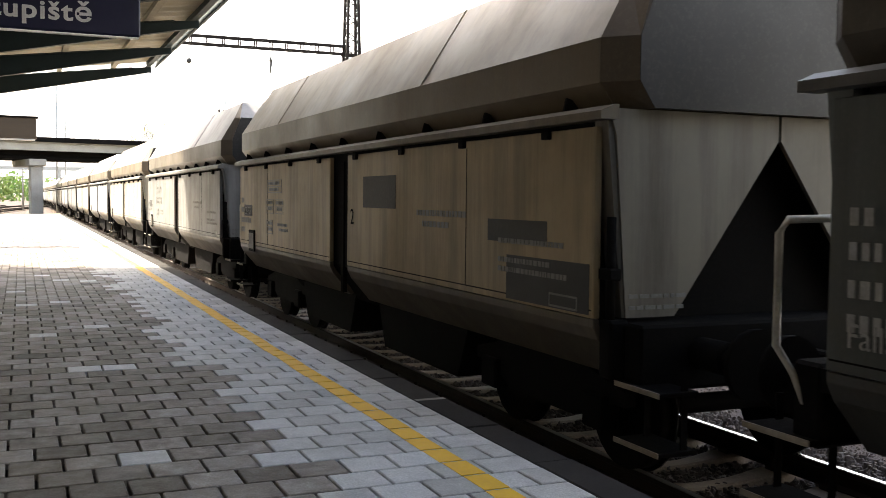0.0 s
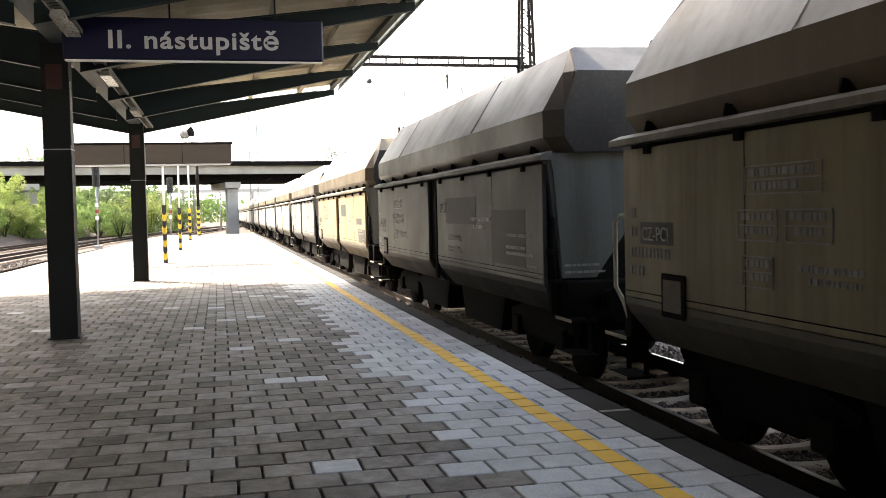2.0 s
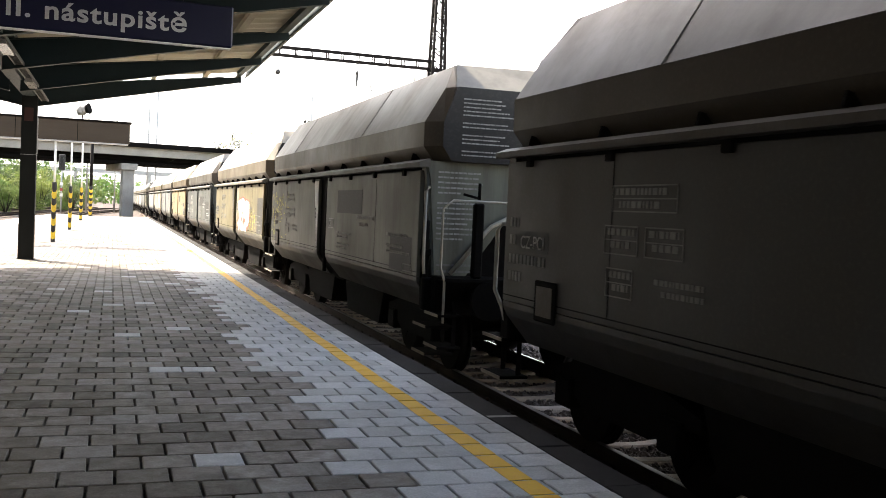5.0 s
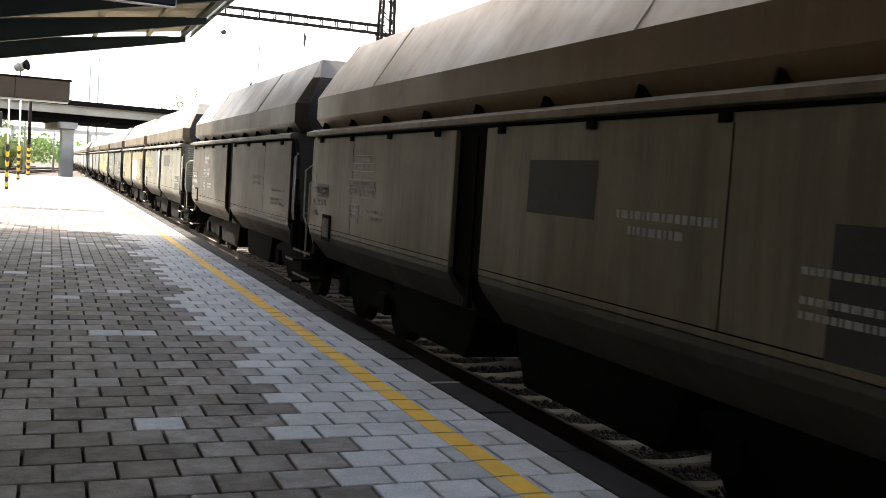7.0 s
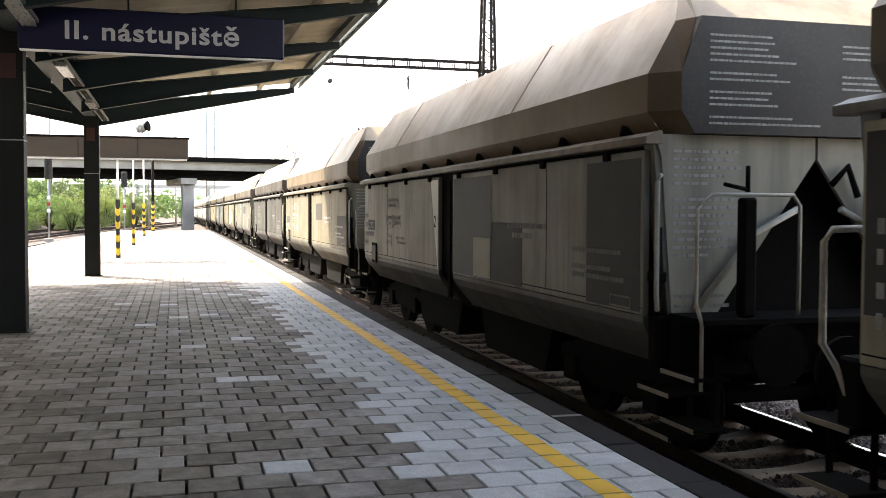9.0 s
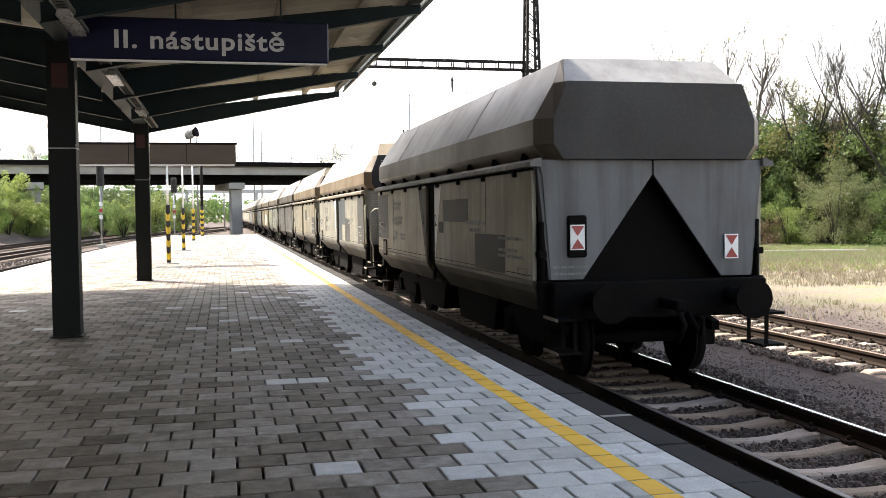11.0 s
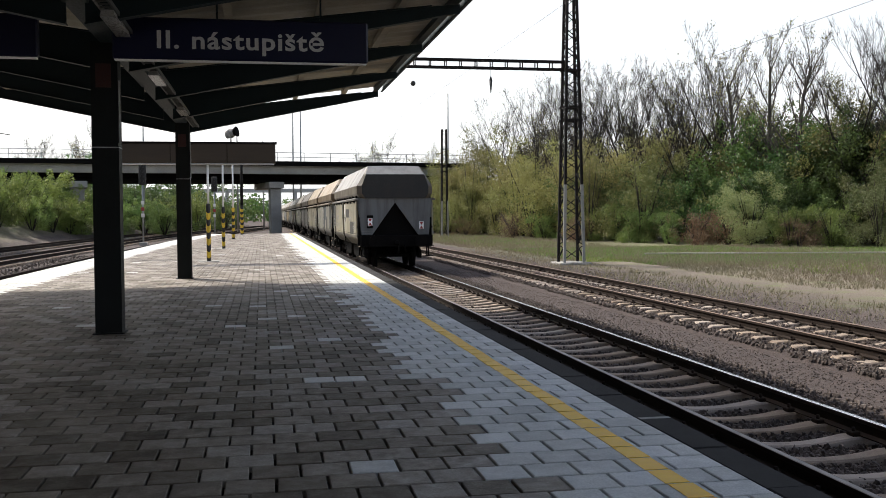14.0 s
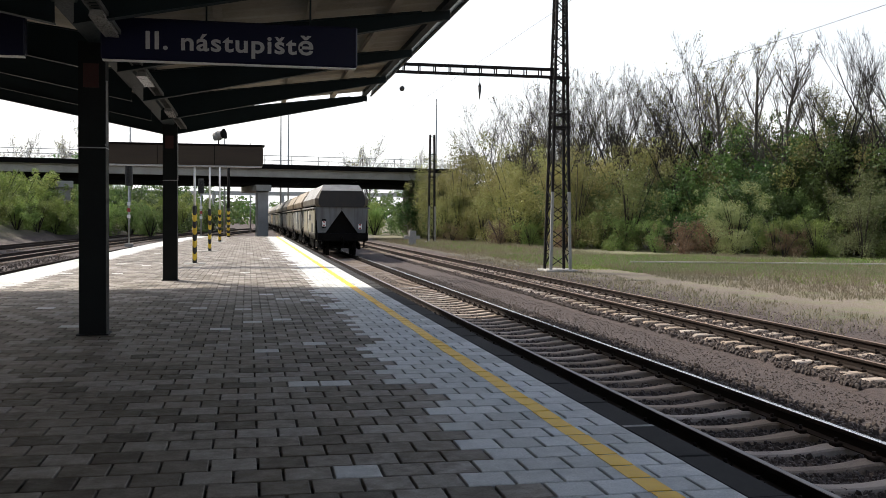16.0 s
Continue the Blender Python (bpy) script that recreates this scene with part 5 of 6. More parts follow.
            part("buffer", bm, M_UNDER, w)
        bm = BM()
        box(bm, (-0.06, min(e * 6.2, e * 6.7), 0.92), (0.06, max(e * 6.2, e * 6.7), 1.04), 0.02)
        tube(bm, [(0, e * 6.6, 0.95), (0.05, e * 6.68, 0.75), (0.0, e * 6.6, 0.55)], 0.035, 6)
        tube(bm, [(0.3, e * 6.25, 0.85), (0.32, e * 6.55, 0.62), (0.25, e * 6.72, 0.85)], 0.03, 6)
        part("coupling", bm, M_UNDER, w)
        for s in (-1, 1):
            # corner steps
            for z, yy in ((0.44, 6.3), (0.82, 6.3)):
                bm = BM()
                box(bm, (min(s * 1.12, s * 1.42), min(e * (yy - 0.28), e * (yy + 0.22)), z), (max(s * 1.12, s * 1.42), max(e * (yy - 0.28), e * (yy + 0.22)), z + 0.03), 0.004)
                st = part("step", bm, M_UNDER, w)
                bm = BM()
                box(bm, (min(s * 1.42, s * 1.428), min(e * (yy - 0.28), e * (yy + 0.22)), z), (max(s * 1.42, s * 1.428), max(e * (yy - 0.28), e * (yy + 0.22)), z + 0.034))
                part("step_edge", bm, M_BARE, st, "worn pale step edge")
            for yy in (6.08, 6.48):
                bm = BM()
                bar(bm, (s * 1.2, e * yy, 0.45), (s * 1.2, e * yy, 1.0), 0.05, 0.012)
                part("step_hanger", bm, M_UNDER, w)
            if e < 0:
                continue
            bm = BM()
            tube(bm, [(s * 1.33, e * 6.12, 0.95), (s * 1.36, e * 6.2, 1.15), (s * 1.40, e * 6.3, 1.3), (s * 1.40, e * 6.3, 1.9), (s * 1.36, e * 6.28, 1.97), (s * 1.0, e * 6.25, 1.98)], 0.022, 8)
            part("grab_rail", bm, M_HANDRAIL, w, "pale bent grab rail")
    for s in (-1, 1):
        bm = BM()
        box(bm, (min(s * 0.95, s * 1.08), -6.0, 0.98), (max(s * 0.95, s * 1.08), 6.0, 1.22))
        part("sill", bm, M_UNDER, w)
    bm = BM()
    # chutes drawn wide and low to block light from the far side
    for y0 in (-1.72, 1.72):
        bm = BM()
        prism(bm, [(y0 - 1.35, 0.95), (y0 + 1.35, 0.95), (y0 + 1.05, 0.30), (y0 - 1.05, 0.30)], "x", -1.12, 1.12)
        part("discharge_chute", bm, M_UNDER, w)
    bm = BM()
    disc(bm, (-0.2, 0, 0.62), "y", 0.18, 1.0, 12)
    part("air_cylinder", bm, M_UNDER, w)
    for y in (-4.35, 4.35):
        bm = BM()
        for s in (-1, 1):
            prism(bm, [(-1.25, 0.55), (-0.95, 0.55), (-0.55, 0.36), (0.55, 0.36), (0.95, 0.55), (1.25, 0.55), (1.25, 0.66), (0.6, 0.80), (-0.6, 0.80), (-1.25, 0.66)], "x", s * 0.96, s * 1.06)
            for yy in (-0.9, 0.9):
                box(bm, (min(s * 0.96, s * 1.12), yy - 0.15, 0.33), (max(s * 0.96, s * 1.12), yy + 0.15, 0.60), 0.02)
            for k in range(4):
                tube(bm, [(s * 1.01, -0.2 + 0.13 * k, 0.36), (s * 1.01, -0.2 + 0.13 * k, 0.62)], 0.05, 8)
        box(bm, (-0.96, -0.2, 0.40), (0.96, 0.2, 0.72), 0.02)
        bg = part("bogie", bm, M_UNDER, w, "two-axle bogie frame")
        bg.location = (0, y, 0)
        for yy in (-0.9, 0.9):
            bm = BM()
            tube(bm, [(-1.0, 0, 0), (1.0, 0, 0)], 0.08, 10)
            for s in (-1, 1):
                tube(bm, [(s * 0.70, 0, 0), (s * 0.83, 0, 0)], 0.455, 28)
                tube(bm, [(s * 0.675, 0, 0), (s * 0.70, 0, 0)], 0.485, 28)
                for k in range(5):
                    a = 2 * math.pi * k / 5
                    box(bm, (min(s * 0.83, s * 0.845), 0.24 * math.cos(a) - 0.06, 0.24 * math.sin(a) - 0.06), (max(s * 0.83, s * 0.845), 0.24 * math.cos(a) + 0.06, 0.24 * math.sin(a) + 0.06))
            ws = part("wheelset", bm, M_UNDER, bg)
            ws.location = (0, yy, 0.455)
    return w


M_CARD = worn("dull_card", (0.05, 0.042, 0.032), (0.035, 0.03, 0.022), rough=0.7, scale=5, fine=30)
M_BARE = worn("worn_step_wood", (0.30, 0.26, 0.21), (0.18, 0.15, 0.12), rough=0.85, scale=4, fine=30)
M_HANDRAIL = worn("pale_handrail_paint", (0.42, 0.40, 0.34), (0.28, 0.26, 0.2), rough=0.6, scale=4, fine=30, relief=0.05)


def panel_piece(w, name, mat, y0, y1, z0, z1, label="", lift=0.003, shape=None):
    """A flat painted field on the platform side of a wagon."""
    bm = BM()
    x = -1.50 - lift
    pts = shape or [(y0, z0), (y1, z0), (y1, z1), (y0, z1)]
    prism(bm, pts, "x", x, x + 0.0025)
    return part(name, bm, mat, w, label)


def bars(w, y, z, rows, mat, size=0.06, seed=0, lift=0.006):
    """Unreadable stencilled lines as plain bars: rows of (start, length) down from z."""
    rng = random.Random(seed)
    bm = BM()
    for i, (a, ln) in enumerate(rows):
        zz = z - i * size * 1.9
        p = y - a
        while p > y - a - ln:
            k = rng.uniform(0.45, 0.7) * size if size > 0.07 else rng.uniform(0.5, 1.6) * size
            box(bm, (-1.50 - lift, p - k, zz - size), (-1.4985 - lift + 0.003, p, zz))
            p -= k + size * 0.35
    tagged(part("stencil_marking", bm, mat, w, "faded white stencilled lines"), kind="stuff")


def end_bars(w, x0, z, widths, mat, size=0.045, y=-5.955, seed=0):
    rng = random.Random(seed)
    bm = BM()
    for i, ln in enumerate(widths):
        zz = z - i * size * 1.75
        p = x0
        while p < x0 + ln:
            k = rng.uniform(0.6, 2.2) * size
            box(bm, (p, y - 0.004, zz - size * 0.6), (p + k, y, zz))
            p += k + size * 0.3
    tagged(part("stencil_marking", bm, mat, w, "block of white stencilled lines"), kind="stuff")


def frame_mark(w, y0, y1, z0, z1, mat, t=0.014):
    bm = BM()
    x = -1.507
    for a, b, c, d in ((y0, y1, z0, z0 + t), (y0, y1, z1 - t, z1), (y0, y0 + t, z0, z1), (y1 - t, y1, z0, z1)):
        box(bm, (x, a, c), (x + 0.004, b, d))
    part("stencil_frame", bm, mat, w)


def digit(w, s, y, z, size, mat):
    cu = bpy.data.curves.new("digit", "FONT")
    cu.body, cu.size, cu.extrude = s, size, 0.002
    cu.materials.append(mat)
    tx = new("digit", cu)
    tx.parent = w
    tx.matrix_basis = pose(-1.508, y, z, 90, 0, -90)


def brake_platform(w):
    """Open platform behind the end wall with pale tube railings, brake column and wheel."""
    bm = BM()
    box(bm, (-1.35, -6.55, 1.24), (1.35, -6.0, 1.28))
    part("platform_floor", bm, M_UNDER, w)
    for x0, x1 in ((-1.35, -0.55), (0.55, 1.35)):
        bm = BM()
        tube(bm, [(x0, -6.5, 0.75), (x0, -6.5, 1.25), (x0 - 0.06 * (1 if x0 < 0 else -1), -6.52, 1.4), (x0 - 0.06 * (1 if x0 < 0 else -1), -6.52, 2.10), (x0 + 0.06, -6.52, 2.20), (x1 - 0.06, -6.52, 2.20), (x1, -6.52, 2.12), (x1, -6.52, 1.3)], 0.015, 8)
        part("railing", bm, M_HANDRAIL, w, "pale yellowish tube railing")
    bm = BM()
    tube(bm, [(-1.45, -6.0, 1.3), (-1.47, -6.02, 1.45), (-1.47, -6.02, 2.3), (-1.42, -5.98, 2.36)], 0.02, 8)
    part("grab_rail", bm, M_HANDRAIL, w, "pale vertical grab rail")
    bm = BM()
    box(bm, (-0.98, -6.45, 1.28), (-0.86, -6.34, 2.18), 0.02)
    tube(bm, [(-0.92, -6.4, 2.22), (-0.92, -6.4, 2.42)], 0.02, 6)
    tube(bm, [(-0.92, -6.4, 2.24), (-1.12, -6.4, 2.28)], 0.016, 6)
    part("brake_column", bm, M_UNDER, w, "black brake column with crank")
    for s in (-1, 1):
        bm = BM()
        tube(bm, [(s * 1.1, -5.97, 1.3), (s * 0.6, -6.0, 1.9), (s * 0.2, -6.0, 2.1)], 0.03, 6)
        part("stay", bm, M_HANDRAIL, w)
    bm = BM()
    tube(bm, [(0.1, -6.02, 2.3), (0.25, -6.02, 2.45), (0.35, -6.02, 2.2)], 0.03, 6)
    disc(bm, (0.5, -6.1, 2.1), "y", 0.14, 0.05, 14)
    part("brake_gear", bm, M_UNDER, w)
    for z in (0.33, 0.66):
        bm = BM()
        box(bm, (-1.48, -6.25, z), (-1.12, -5.75, z + 0.03), 0.004)
        st = part("step", bm, M_UNDER, w)
        bm = BM()
        box(bm, (-1.488, -6.25, z), (-1.48, -5.75, z + 0.034))
        part("step_edge", bm, M_BARE, st, "worn pale step edge")


base = wagon_base()
# colours of flaps and roof, from the last wagon forward
LIVERY = [
    ((0.30, 0.28, 0.205), (0.30, 0.29, 0.275), "pale beige hopper wagon with dark repainted patches, last of the train"),
    ((0.195, 0.19, 0.157), (0.33, 0.265, 0.185), "grey hopper wagon with patched flaps and a railed brake platform"),
    ((0.15, 0.135, 0.09), (0.30, 0.24, 0.16), "grey-green hopper wagon with dark panels and a railed brake platform"),
    ((0.022, 0.022, 0.020), (0.085, 0.076, 0.064), "dark grey hopper wagon with small white stencils"),
    ((0.108, 0.114, 0.092), (0.19, 0.175, 0.145), "pale green-grey hopper wagon with a railed brake platform"),
    ((0.135, 0.116, 0.058), (0.24, 0.22, 0.18), "olive hopper wagon with large white and red graffiti"),
    ((0.055, 0.064, 0.061), (0.13, 0.127, 0.122), "dark grey hopper wagon with faint stencils"),
    ((0.27, 0.203, 0.112), (0.20, 0.165, 0.112), "beige hopper wagon with dark patches on its flaps"),
    ((0.17, 0.175, 0.175), (0.28, 0.27, 0.26), "grey hopper wagon with a dusty roof"),
    ((0.34, 0.305, 0.24), (0.34, 0.31, 0.26), "sand-coloured hopper wagon with dusty flaps"),
    ((0.32, 0.32, 0.31), (0.34, 0.33, 0.31), "light grey hopper wagon with dusty flaps"),
]
wagons = []
for i in range(25):
    w = base if i == 0 else copy_thing(base, pose(C1, -300 + 13.7 * i, RAIL))
    side, roof, words = LIVERY[i] if i < len(LIVERY) else LIVERY[8 + (i * 5) % 3]
    tagged(w, words)
    for o in w.children_recursive:
        kind = o.name.split(".")[0]
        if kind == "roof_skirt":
            # dirt tone, lowered further for the shade on the lower roof side
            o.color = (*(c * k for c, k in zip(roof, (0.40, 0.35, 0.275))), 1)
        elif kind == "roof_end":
            # dark paint, set deeper because the end faces away from the sun
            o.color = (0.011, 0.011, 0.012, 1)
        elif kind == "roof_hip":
            # hip sheets face away from the sun; their shade is in this colour
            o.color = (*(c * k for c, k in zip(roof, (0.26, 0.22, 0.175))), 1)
        elif kind == "gutter_ledge":
            # shadow under the roof skirt is put into the gutter colour
            o.color = (*(0.5 * c for c in roof), 1)
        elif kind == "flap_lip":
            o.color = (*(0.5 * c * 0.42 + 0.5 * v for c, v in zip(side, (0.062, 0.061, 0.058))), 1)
        elif kind == "card_frame" and i in (0, 2, 5, 7):
            o.location.z = -0.20
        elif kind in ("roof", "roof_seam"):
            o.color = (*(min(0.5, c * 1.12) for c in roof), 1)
        elif kind in ("end_plate", "end_post") and i in (0, 7):
            o.color = (0.13, 0.135, 0.14, 1) if i == 0 else (0.155, 0.142, 0.115, 1)
        elif kind in ("end_plate", "end_post") and i == 5:
            o.color = (0.018, 0.019, 0.018, 1)
        elif kind in ("end_plate", "end_post"):
            o.color = (*(min(0.5, c * 1.25) for c in side), 1)
        else:
            o.color = (*side, 1)
    wagons.append(w)

H, G_, F_, E_, D_, C_, B_, A_ = wagons[:8]
for w in (D_, E_, F_, G_):
    brake_platform(w)
for k, w in enumerate((D_, F_, G_)):
    end_bars(w, -1.30, 2.56, [0.55, 0.5, 0.55, 0.52, 0.3, 0.0, 0.5, 0.55, 0.45, 0.55, 0.4, 0.55, 0.5, 0.3], M_MARK, 0.036, -5.952, k)
    end_bars(w, -1.05, 3.46, [0.50, 0.55, 0.50, 0.6, 0.75, 0, 0.6, 0.7, 0, 0.55, 0.5, 0.6, 0, 0.7, 0.95], M_MARK, 0.028, -6.056, k + 5)
    end_bars(w, 0.15, 3.42, [0.45, 0.6, 0.7, 0, 0, 0.6, 0.75, 0.7], M_MARK, 0.028, -6.056, k + 9)
for k, w in enumerate(wagons[:9]):
    end_bars(w, -1.28, 1.42, [0.42, 0.42], M_MARK_DIM, 0.045, -5.952, k + 20)
    ink = M_MARK if k in (0, 2, 6) else M_MARK_DIM
    bars(w, 5.72, 2.04, [(0.0, 0.16), (0.0, 0.16)], ink, 0.085, k)
    panel_piece(w, "code_plate", M_PATCH, 4.87, 5.50, 1.73, 1.92, "dark plate behind the owner code", 0.002)
    digit(w, "CZ-PCI", 5.46, 1.765, 0.165, M_MARK if k in (0, 1, 3, 5, 6) else M_MARK_DIM)
    bars(w, 5.72, 1.70, [(0.0, 0.75), (0.0, 0.3)], ink, 0.085, k + 2)
    for q, (y0, y1, z0, z1) in enumerate(((2.85, 3.75, 2.12, 2.32), (3.35, 3.85, 1.80, 2.02), (2.75, 3.25, 1.80, 2.02), (3.40, 3.80, 1.48, 1.70))):
        frame_mark(w, y0, y1, z0, z1, ink, 0.010)
        frame_mark(w, y0, y1, (z0 + z1) / 2 - 0.005, z1, ink, 0.010)
        bars(w, y1 - 0.05, z1 - 0.025, [(0.0, (y1 - y0) * 0.75), (0.05, (y1 - y0) * 0.6)], ink, 0.05, k + q + 10, 0.005)
    bars(w, 3.1, 1.66, [(0.0, 0.6), (0.1, 0.5)], ink, 0.04, k + 3)
    bars(w, -2.6, 1.95, [(0.0, 1.1), (0.15, 0.6)], ink, 0.055, k + 6)
    bars(w, -4.4, 1.75, [(0.0, 1.0), (0.0, 0.0), (0.0, 0.8), (0.0, 1.1)], ink, 0.04, k + 8)
    frame_mark(w, -5.65, -5.25, 1.28, 1.38, M_MARK_DIM)

# A: dark patches, stencils, a "2"
panel_piece(A_, "repaint_patch", M_PATCH, -2.0, -0.95, 1.95, 2.30, "dark repainted field")
panel_piece(A_, "repaint_patch", M_PATCH, -5.2, -4.2, 1.72, 1.90, "dark repainted field")
panel_piece(A_, "repaint_patch", M_PATCH, -5.8, -4.55, 1.27, 1.62, "dark repainted field")
digit(B_, "Falls", 5.72, 1.38, 0.17, M_MARK)
digit(A_, "2", -0.50, 1.75, 0.26, M_UNDER)
# G: field patches of other greys
panel_piece(G_, "repaint_patch", M_PATCH_BLUE, -2.0, -0.40, 1.27, 2.5, "blue-grey repainted field")
panel_piece(G_, "repaint_patch", M_TAN, -1.98, -1.30, 1.28, 1.76, "pale repainted field", 0.0065)
panel_piece(G_, "repaint_patch", M_PATCH, -3.05, -2.01, 1.27, 1.95, "dark repainted field")
panel_piece(G_, "repaint_patch", M_PATCH, -5.8, -4.75, 1.27, 2.5, "dark repainted field")
panel_piece(G_, "white_wedge", M_WHITE, 0, 0, 0, 0, "white wedge beside the channel", shape=[(0.40, 2.52), (0.80, 2.52), (0.40, 1.27)])
digit(G_, "2", 0.60, 1.85, 0.24, M_UNDER)
# H: dark fields, wedges, a "1" and a "2"
panel_piece(H, "repaint_patch", M_PATCH, -2.73, -1.06, 1.93, 2.28, "dark repainted field")
panel_piece(H, "repaint_patch", M_PATCH, -4.70, -3.15, 1.27, 1.77, "dark repainted field")
panel_piece(H, "white_wedge", M_WHITE, 0, 0, 0, 0, "white wedge beside the channel", shape=[(-0.40, 2.52), (-0.92, 2.52), (-0.40, 1.27)])
digit(H, "2", -0.44, 1.85, 0.28, M_UNDER)
panel_piece(H, "repaint_patch", M_PATCH, -1.08, -0.76, 1.74, 1.925, "small dark repainted field", 0.0045)
panel_piece(H, "repaint_patch", M_PATCH, 4.45, 5.82, 1.52, 2.5, "dark repainted field", 0.0015)
digit(H, "1", 0.62, 1.86, 0.26, M_UNDER)
digit(C_, "2", -0.52, 1.85, 0.30, M_UNDER)
digit(C_, "1", 0.60, 1.75, 0.26, M_UNDER)
panel_piece(C_, "white_wedge", M_TAN, 0, 0, 0, 0, "pale wedge beside the channel", shape=[(-0.40, 2.5), (-0.95, 2.5), (-0.62, 1.6), (-0.40, 1.5)])
panel_piece(C_, "repaint_patch", M_PATCH, 0, 0, 0, 0, "dark wedge beside the channel", shape=[(0.40, 2.5), (0.85, 2.5), (0.58, 1.6), (0.40, 1.3)])
panel_piece(H, "repaint_patch", M_PATCH, 0, 0, 0, 0, "dark wedge beside the channel", shape=[(0.40, 2.52), (1.03, 2.52), (0.40, 1.27)])
# D, E, F: dark fields, wedges
panel_piece(D_, "repaint_patch", M_PATCH, -2.95, -1.25, 1.97, 2.34, "dark repainted field")
panel_piece(D_, "repaint_patch", M_PATCH, -5.6, -4.6, 1.27, 1.72, "dark repainted field")
panel_piece(D_, "white_wedge", M_WHITE, 0, 0, 0, 0, "white wedge beside the channel", shape=[(0.40, 2.52), (0.78, 2.52), (0.40, 1.27)])
digit(D_, "2", 0.63, 1.85, 0.26, M_UNDER)
panel_piece(F_, "repaint_patch", M_PATCH, -2.30, -1.24, 1.86, 2.28, "dark repainted field")
panel_piece(F_, "repaint_patch", M_PATCH, -5.82, -4.60, 1.30, 1.98, "dark repainted field")
panel_piece(B_, "repaint_patch", M_PATCH, -5.2, -3.7, 1.35, 2.05, "darker repainted field")
panel_piece(B_, "repaint_patch", M_PATCH, -2.9, -1.0, 1.85, 2.25, "darker repainted field")
panel_piece(C_, "repaint_patch", M_PATCH, -5.80, -4.83, 1.27, 2.2, "dark repainted field")
# B, D: small boxed marks and lines beside the channel
for w, z in ((B_, 2.01), (D_, 1.70)):
    frame_mark(w, -1.00, -0.62, z, z + 0.17, M_MARK)
    frame_mark(w, -0.80, -0.66, z + 0.03, z + 0.14, M_MARK, 0.02)
bars(B_, -1.12, 1.68, [(0.0, 0.9), (0.0, 0.85), (0.0, 0.0), (0.0, 0.8), (0.0, 0.9)], M_MARK_DIM, 0.032, 60)
bars(D_, -1.25, 1.66, [(0.0, 1.0), (0.0, 0.8), (0.0, 0.0), (0.0, 0.9), (0.0, 0.7)], M_MARK_DIM, 0.032, 61)
# C: graffiti on the rear flap
rng = random.Random(9)
def blob(pts, grow=0.0, sub=4):
    """A smooth closed outline through a few points, widened by grow."""
    n = len(pts)
    cy, cz = sum(p[0] for p in pts) / n, sum(p[1] for p in pts) / n
    out = []
    for i in range(n):
        p0, p1, p2, p3 = (pts[(i + k) % n] for k in (-1, 0, 1, 2))
        for q in range(sub):
            t = q / sub
            y, z = (0.5 * (2 * p1[a] + (p2[a] - p0[a]) * t + (2 * p0[a] - 5 * p1[a] + 4 * p2[a] - p3[a]) * t * t + (3 * p1[a] - p0[a] - 3 * p2[a] + p3[a]) * t ** 3) for a in (0, 1))
            d = math.hypot(y - cy, z - cz) or 1.0
            out.append((y + (y - cy) / d * grow, max(1.262, z + (z - cz) / d * grow)))
    return out


TAGS = (((-1.04, 2.08), (-1.38, 2.14), (-1.68, 2.15), (-1.96, 2.07), (-2.09, 1.92), (-2.07, 1.76), (-1.9, 1.64), (-1.56, 1.62), (-1.31, 1.66), (-1.24, 1.8), (-1.08, 1.93)),
        ((-1.02, 1.45), (-1.31, 1.56), (-1.62, 1.63), (-1.71, 1.52), (-1.52, 1.40), (-1.47, 1.26), (-1.28, 1.26), (-1.16, 1.37)),
        ((-1.86, 2.15), (-2.12, 2.19), (-2.42, 2.15), (-2.54, 2.04), (-2.50, 1.88), (-2.37, 1.68), (-2.20, 1.55), (-2.06, 1.60), (-2.16, 1.75), (-2.16, 1.92)),
        ((-1.76, 1.50), (-2.02, 1.54), (-2.22, 1.46), (-2.41, 1.36), (-2.55, 1.25), (-2.02, 1.24), (-1.70, 1.25)),
        ((-2.58, 2.08), (-2.74, 2.10), (-2.78, 1.92), (-2.72, 1.70), (-2.52, 1.60), (-2.44, 1.66), (-2.56, 1.82)),
        ((-2.86, 2.12), (-3.2, 2.10), (-3.52, 2.04), (-3.60, 1.85), (-3.56, 1.60), (-3.40, 1.46), (-3.1, 1.40), (-2.88, 1.48), (-2.80, 1.68), (-2.90, 1.88)),
        ((-2.55, 1.52), (-2.78, 1.44), (-3.0, 1.36), (-3.06, 1.25), (-2.74, 1.25), (-2.50, 1.36)))
for k, pts in enumerate(TAGS):
    panel_piece(C_, "graffiti_outline", M_TAGRED, 0, 0, 0, 0, "red graffiti outline", 0.0030 + 0.0003 * k, [(y + 0.25, z) for y, z in blob(pts, 0.055)])
    panel_piece(C_, "graffiti_letter", M_TAGWHITE, 0, 0, 0, 0, "plain white graffiti shape", 0.0064 + 0.0003 * k, [(y + 0.25, z) for y, z in blob(pts, 0.0)])
# thin red strokes drawn down through the letters
for k in range(11):
    y = -1.0 - 0.225 * k + rng.uniform(-0.04, 0.04)
    z1, z2 = (2.02, 1.66) if k % 3 else (1.60, 1.32)
    left = [(y + 0.03 * math.sin(2.2 * j + k), z1 + (z2 - z1) * j / 5) for j in range(6)]
    panel_piece(C_, "graffiti_stroke", M_TAGRED, 0, 0, 0, 0, "thin red graffiti stroke", 0.0092, left + [(p - 0.018, q) for p, q in left[::-1]])
bm = BM()
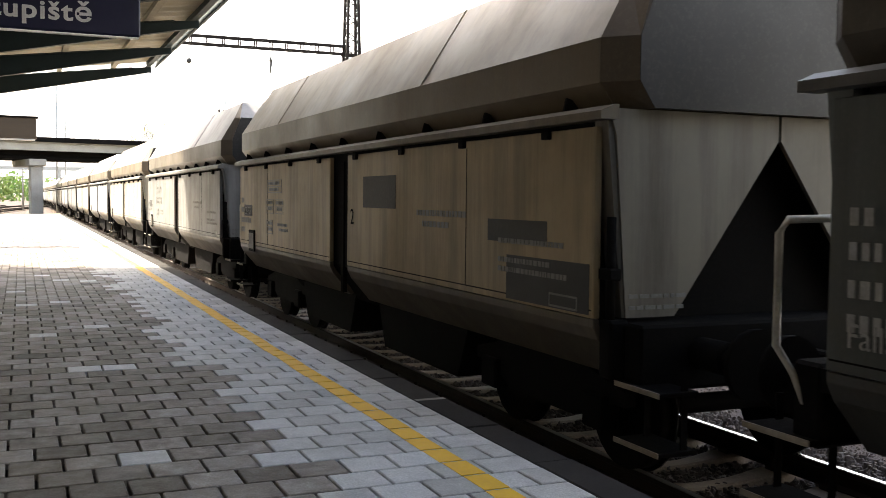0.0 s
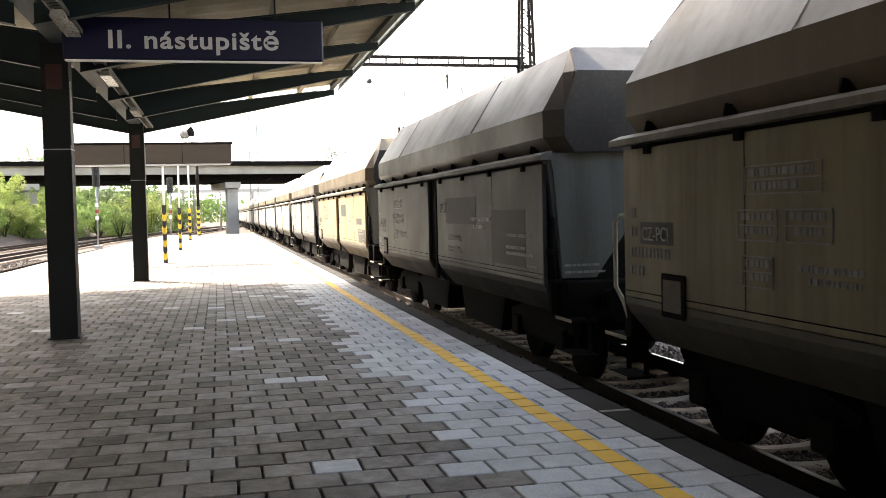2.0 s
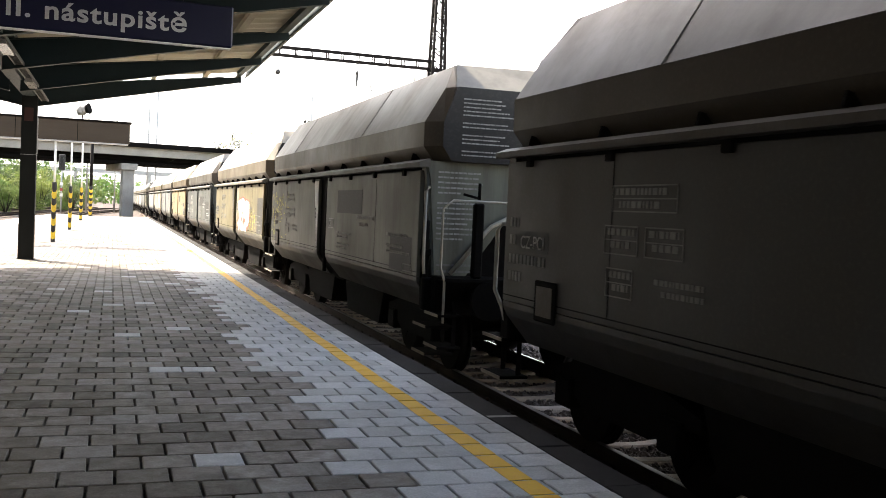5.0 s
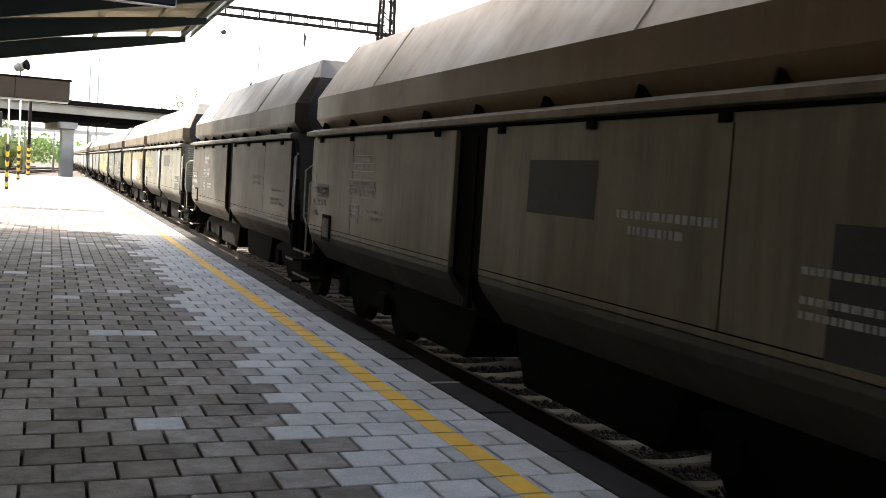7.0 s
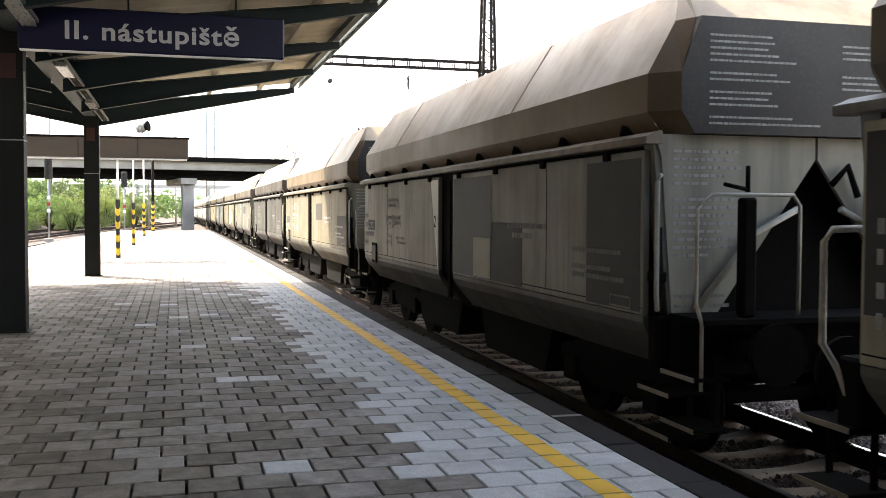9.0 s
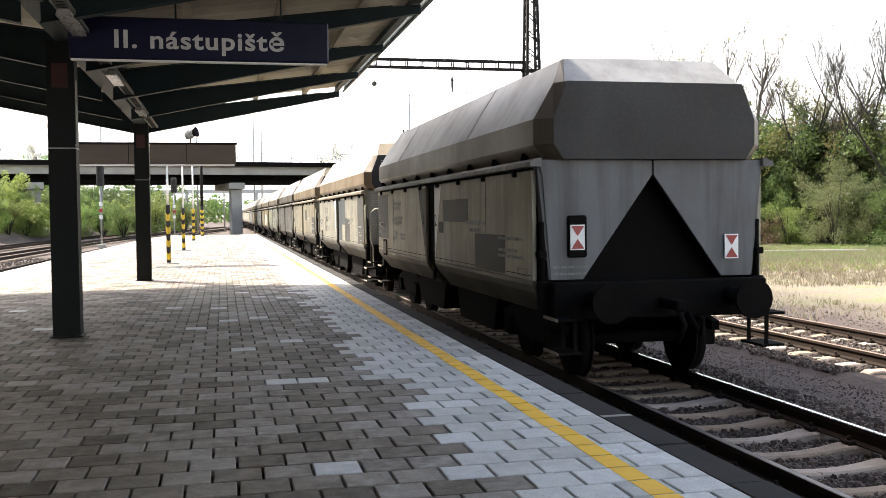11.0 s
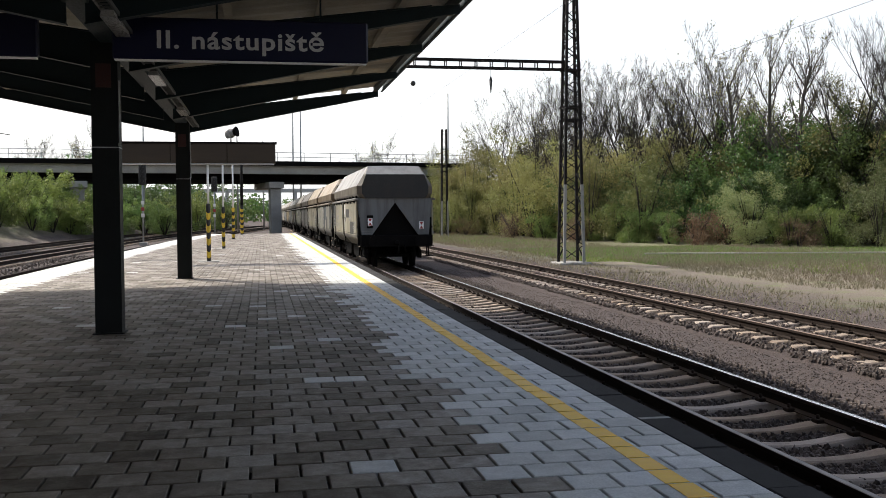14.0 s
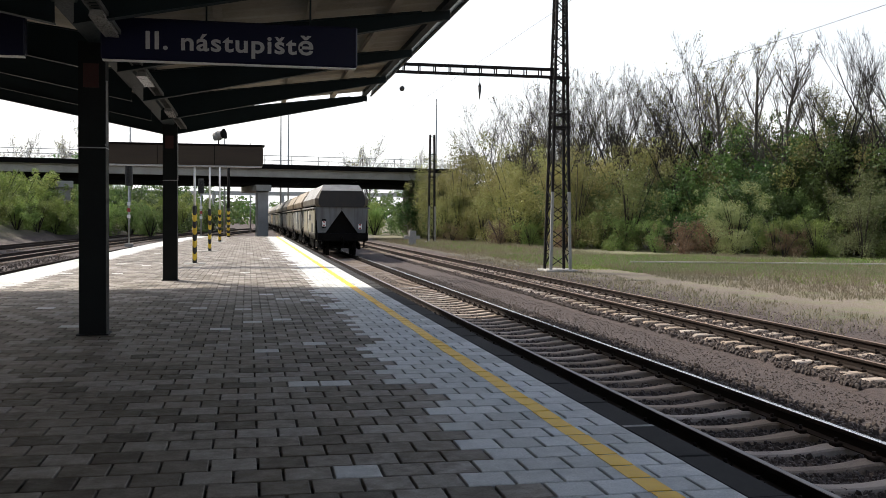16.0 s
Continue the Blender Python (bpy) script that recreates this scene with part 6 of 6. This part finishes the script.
for k in range(46):
    y, z = rng.uniform(-4.6, -3.5), rng.uniform(1.32, 1.85)
    a = rng.uniform(-1.2, 1.2)
    dy, dz = 0.1 * math.cos(a), 0.1 * math.sin(a)
    prism(bm, [(y, z), (y + dy, z + dz), (y + dy + 0.02, z + dz - 0.02), (y + 0.02, z - 0.02)], "x", -1.509, -1.507)
tagged(part("graffiti_scrawl", bm, M_TAGYEL, C_, "yellow graffiti scrawl"), kind="stuff")
bm = BM()
for k in range(80):
    y, z = 5.6 - abs(rng.gauss(0, 1.0)), rng.uniform(1.3, 2.3) if k % 3 else rng.uniform(1.8, 2.2)
    a = rng.uniform(-1.3, 1.3)
    dy, dz = 0.13 * math.cos(a), 0.13 * math.sin(a)
    prism(bm, [(y, z), (y + dy, z + dz), (y + dy + 0.02, z + dz - 0.02), (y + 0.02, z - 0.02)], "x", -1.509, -1.507)
tagged(part("graffiti_scrawl", bm, M_TAGYEL, D_, "yellow-green graffiti scrawl"), kind="stuff")
# tail boards of the last wagon
for x, zc in ((-0.98, 1.76), (1.02, 1.62)):
    if x < 0:
        bm = BM()
        box(bm, (x - 0.12, -5.975, zc - 0.24), (x + 0.12, -5.952, zc + 0.26), 0.02)
        part("marker_holder", bm, M_UNDER, H, "black marker holder")
    bm = BM()
    box(bm, (x - 0.09, -5.988, zc - 0.15), (x + 0.09, -5.976, zc + 0.15))
    tb = part("tail_board", bm, M_WHITE, H, "white and red tail marker board")
    for s in (1, -1):
        bm = BM()
        prism(bm, [(x - 0.08, zc + s * 0.135), (x + 0.08, zc + s * 0.135), (x, zc + s * 0.015)], "y", -5.994, -5.989)
        part("red_triangle", bm, M_RETRO_RED, tb)


# ---- paving tiles ----
PALE_SPOTS = ((0.23, 11.93), (0.82, 12.53), (1.41, 11.89), (0.50, 9.46), (0.81, 9.45), (0.67, 6.13), (-0.49, 14.55), (1.30, 17.55), (-0.73, 17.75), (-0.2, 17.61),
              (0.56, 19.65), (0.48, 20.98), (1.36, 21.73), (1.02, 19.25), (0.47, 15.53), (0.11, 15.50), (-2.62, 14.9), (-3.5, 18.2), (1.40, 5.86))


def tile_list():
    out = []
    rng = random.Random(21)
    r0 = int((2.0 - 6.31) / ROW)
    for r in list(range(r0, int((END_Y - 6.31) / ROW))) + list(range(-46, r0)):
        y1 = 6.31 + r * ROW
        y0 = y1 - ROW
        off = 0.525 if r % 2 == 0 else 0.525 - TILE / 2
        le = left_edge(y0) + 0.02
        k0 = int(math.floor((le - off) / TILE))
        bound = 1.60 + rng.choice((0.0, 0.0, 0.0, -0.3, 0.1))
        x = off + k0 * TILE
        while x < KERB_X - 0.03:
            a, b = max(x, le), min(x + TILE, KERB_X)
            if KERB_X - b < 0.06:
                b = KERB_X
            if b - a > 0.06:
                c = (a + b) / 2
                pale = 1 if c > bound or c < le + 1.25 else 0
                if any(abs(px - c) < TILE / 2 and abs(py - (y0 + y1) / 2) < ROW / 2 for px, py in PALE_SPOTS) or (y0 > 15 and rng.random() < 0.006):
                    pale = 2
                out.append((a, b, y0, y1, pale, rng.uniform(-0.0025, 0.0)))
            x += TILE
    return out


def tile_faces(b):
    return [(b + 4, b + 5, b + 6, b + 7)] + [(b + k, b + (k + 1) % 4, b + 4 + (k + 1) % 4, b + 4 + k) for k in range(4)] + [(b + 8 + k, b + 8 + (k + 1) % 4, b + (k + 1) % 4, b + k) for k in range(4)]


def tile_verts(a, b, y0, y1, z):
    g, c = 0.0085, 0.006
    return ([(x, y, z - 0.005) for x, y in ((a + g, y0 + g), (b - g, y0 + g), (b - g, y1 - g), (a + g, y1 - g))]
            + [(x, y, z) for x, y in ((a + g + c, y0 + g + c), (b - g - c, y0 + g + c), (b - g - c, y1 - g - c), (a + g + c, y1 - g - c))]
            + [(x, y, z - 0.045) for x, y in ((a + g, y0 + g), (b - g, y0 + g), (b - g, y1 - g), (a + g, y1 - g))])


tiles = tile_list()
near_me = {}
runs = {0: ([], []), 1: ([], []), 2: ([], [])}
near_count = 0
for a, b, y0, y1, pale, z in tiles:
    if 5.3 < y0 < 11.2 and a > -1.25 and b < KERB_X - 0.2 and abs(b - a - TILE) < 0.01 and near_count < 300:
        if pale not in near_me:
            me = bpy.data.meshes.new("paving_tile")
            me.from_pydata(tile_verts(-TILE / 2, TILE / 2, -ROW / 2, ROW / 2, 0), [], tile_faces(0))
            me.materials.append((M_PAVE, M_PALE, M_WHITETILE)[pale])
            near_me[pale] = me
        o = new("paving_tile", near_me[pale])
        o.parent = platform
        o.location = ((a + b) / 2, (y0 + y1) / 2, z)
        o.rotation_euler = (0.006 * math.sin(near_count * 2.1), 0.006 * math.sin(near_count * 3.7), 0.007 * math.sin(near_count * 5.3))
        near_count += 1
    else:
        v, f = runs[pale]
        f += tile_faces(len(v))
        v += tile_verts(a, b, y0, y1, z)
for pale, (v, f) in runs.items():
    o = new("paving_run", mesh_of("paving_run", v, f, (M_PAVE_FAR, M_PALE_FAR, M_WHITETILE)[pale]))
    o.parent = platform
    tagged(o, ("grey-brown paving tiles", "pale grey paving tiles", "scattered white replacement tiles")[pale], "", "", "stuff")
v, f = [], []
r = -46
while 6.31 + r * ROW < END_Y:
    y1 = 6.31 + r * ROW - 0.012
    y0 = y1 - ROW + 0.024
    k = len(v)
    dx = 0.006 * math.sin(r * 1.3)
    v += [(2.325 + dx, y0, 0.0015), (2.48 + dx, y0, 0.0015), (2.48 + dx, y1, 0.0015), (2.325 + dx, y1, 0.0015)]
    v += [(x, y, -0.003) for x, y, _ in v[-4:]]
    f += [(k, k + 1, k + 2, k + 3)] + [(k + 4 + q, k + 4 + (q + 1) % 4, k + (q + 1) % 4, k + q) for q in range(4)]
    r += 1
tagged(new("yellow_line", mesh_of("yellow_line", v, f, M_YELLOW)), "painted yellow safety line along the platform edge", "line", "", "structure")


# ---- what moves ----
SLACK = (-0.65, -0.10, 0.03, -0.55, 0.28, -0.27, 0.03, 0.14)     # each coupling takes up a little more or less


def tail(t):
    """Where the rear flaps of the last wagon would be with even couplings."""
    k = max(0.0, min(1.0, (t - 9.6) / 3.4))
    return -90.33 + 9.3176 * t + 0.01887 * t * t - 0.0022036 * t ** 3 + 0.65 * k * k * (3 - 2 * k)


def motions():
    for i, w in enumerate(wagons):
        walk(w, [(0.5 * k, pose(C1, tail(0.5 * k) + HALF + PITCH * i + (SLACK[i] if i < len(SLACK) else 0.1), RAIL)) for k in range(33)])
    for w in wagons[:9]:
        for bg in [o for o in w.children if o.name.startswith("bogie")]:
            for ws in bg.children:
                y = ws.location.y
                walk(ws, [(k / 15, pose(0, y, 0.455, -math.degrees((tail(k / 15) - tail(0)) / 0.455))) for k in range(241)])


motions()
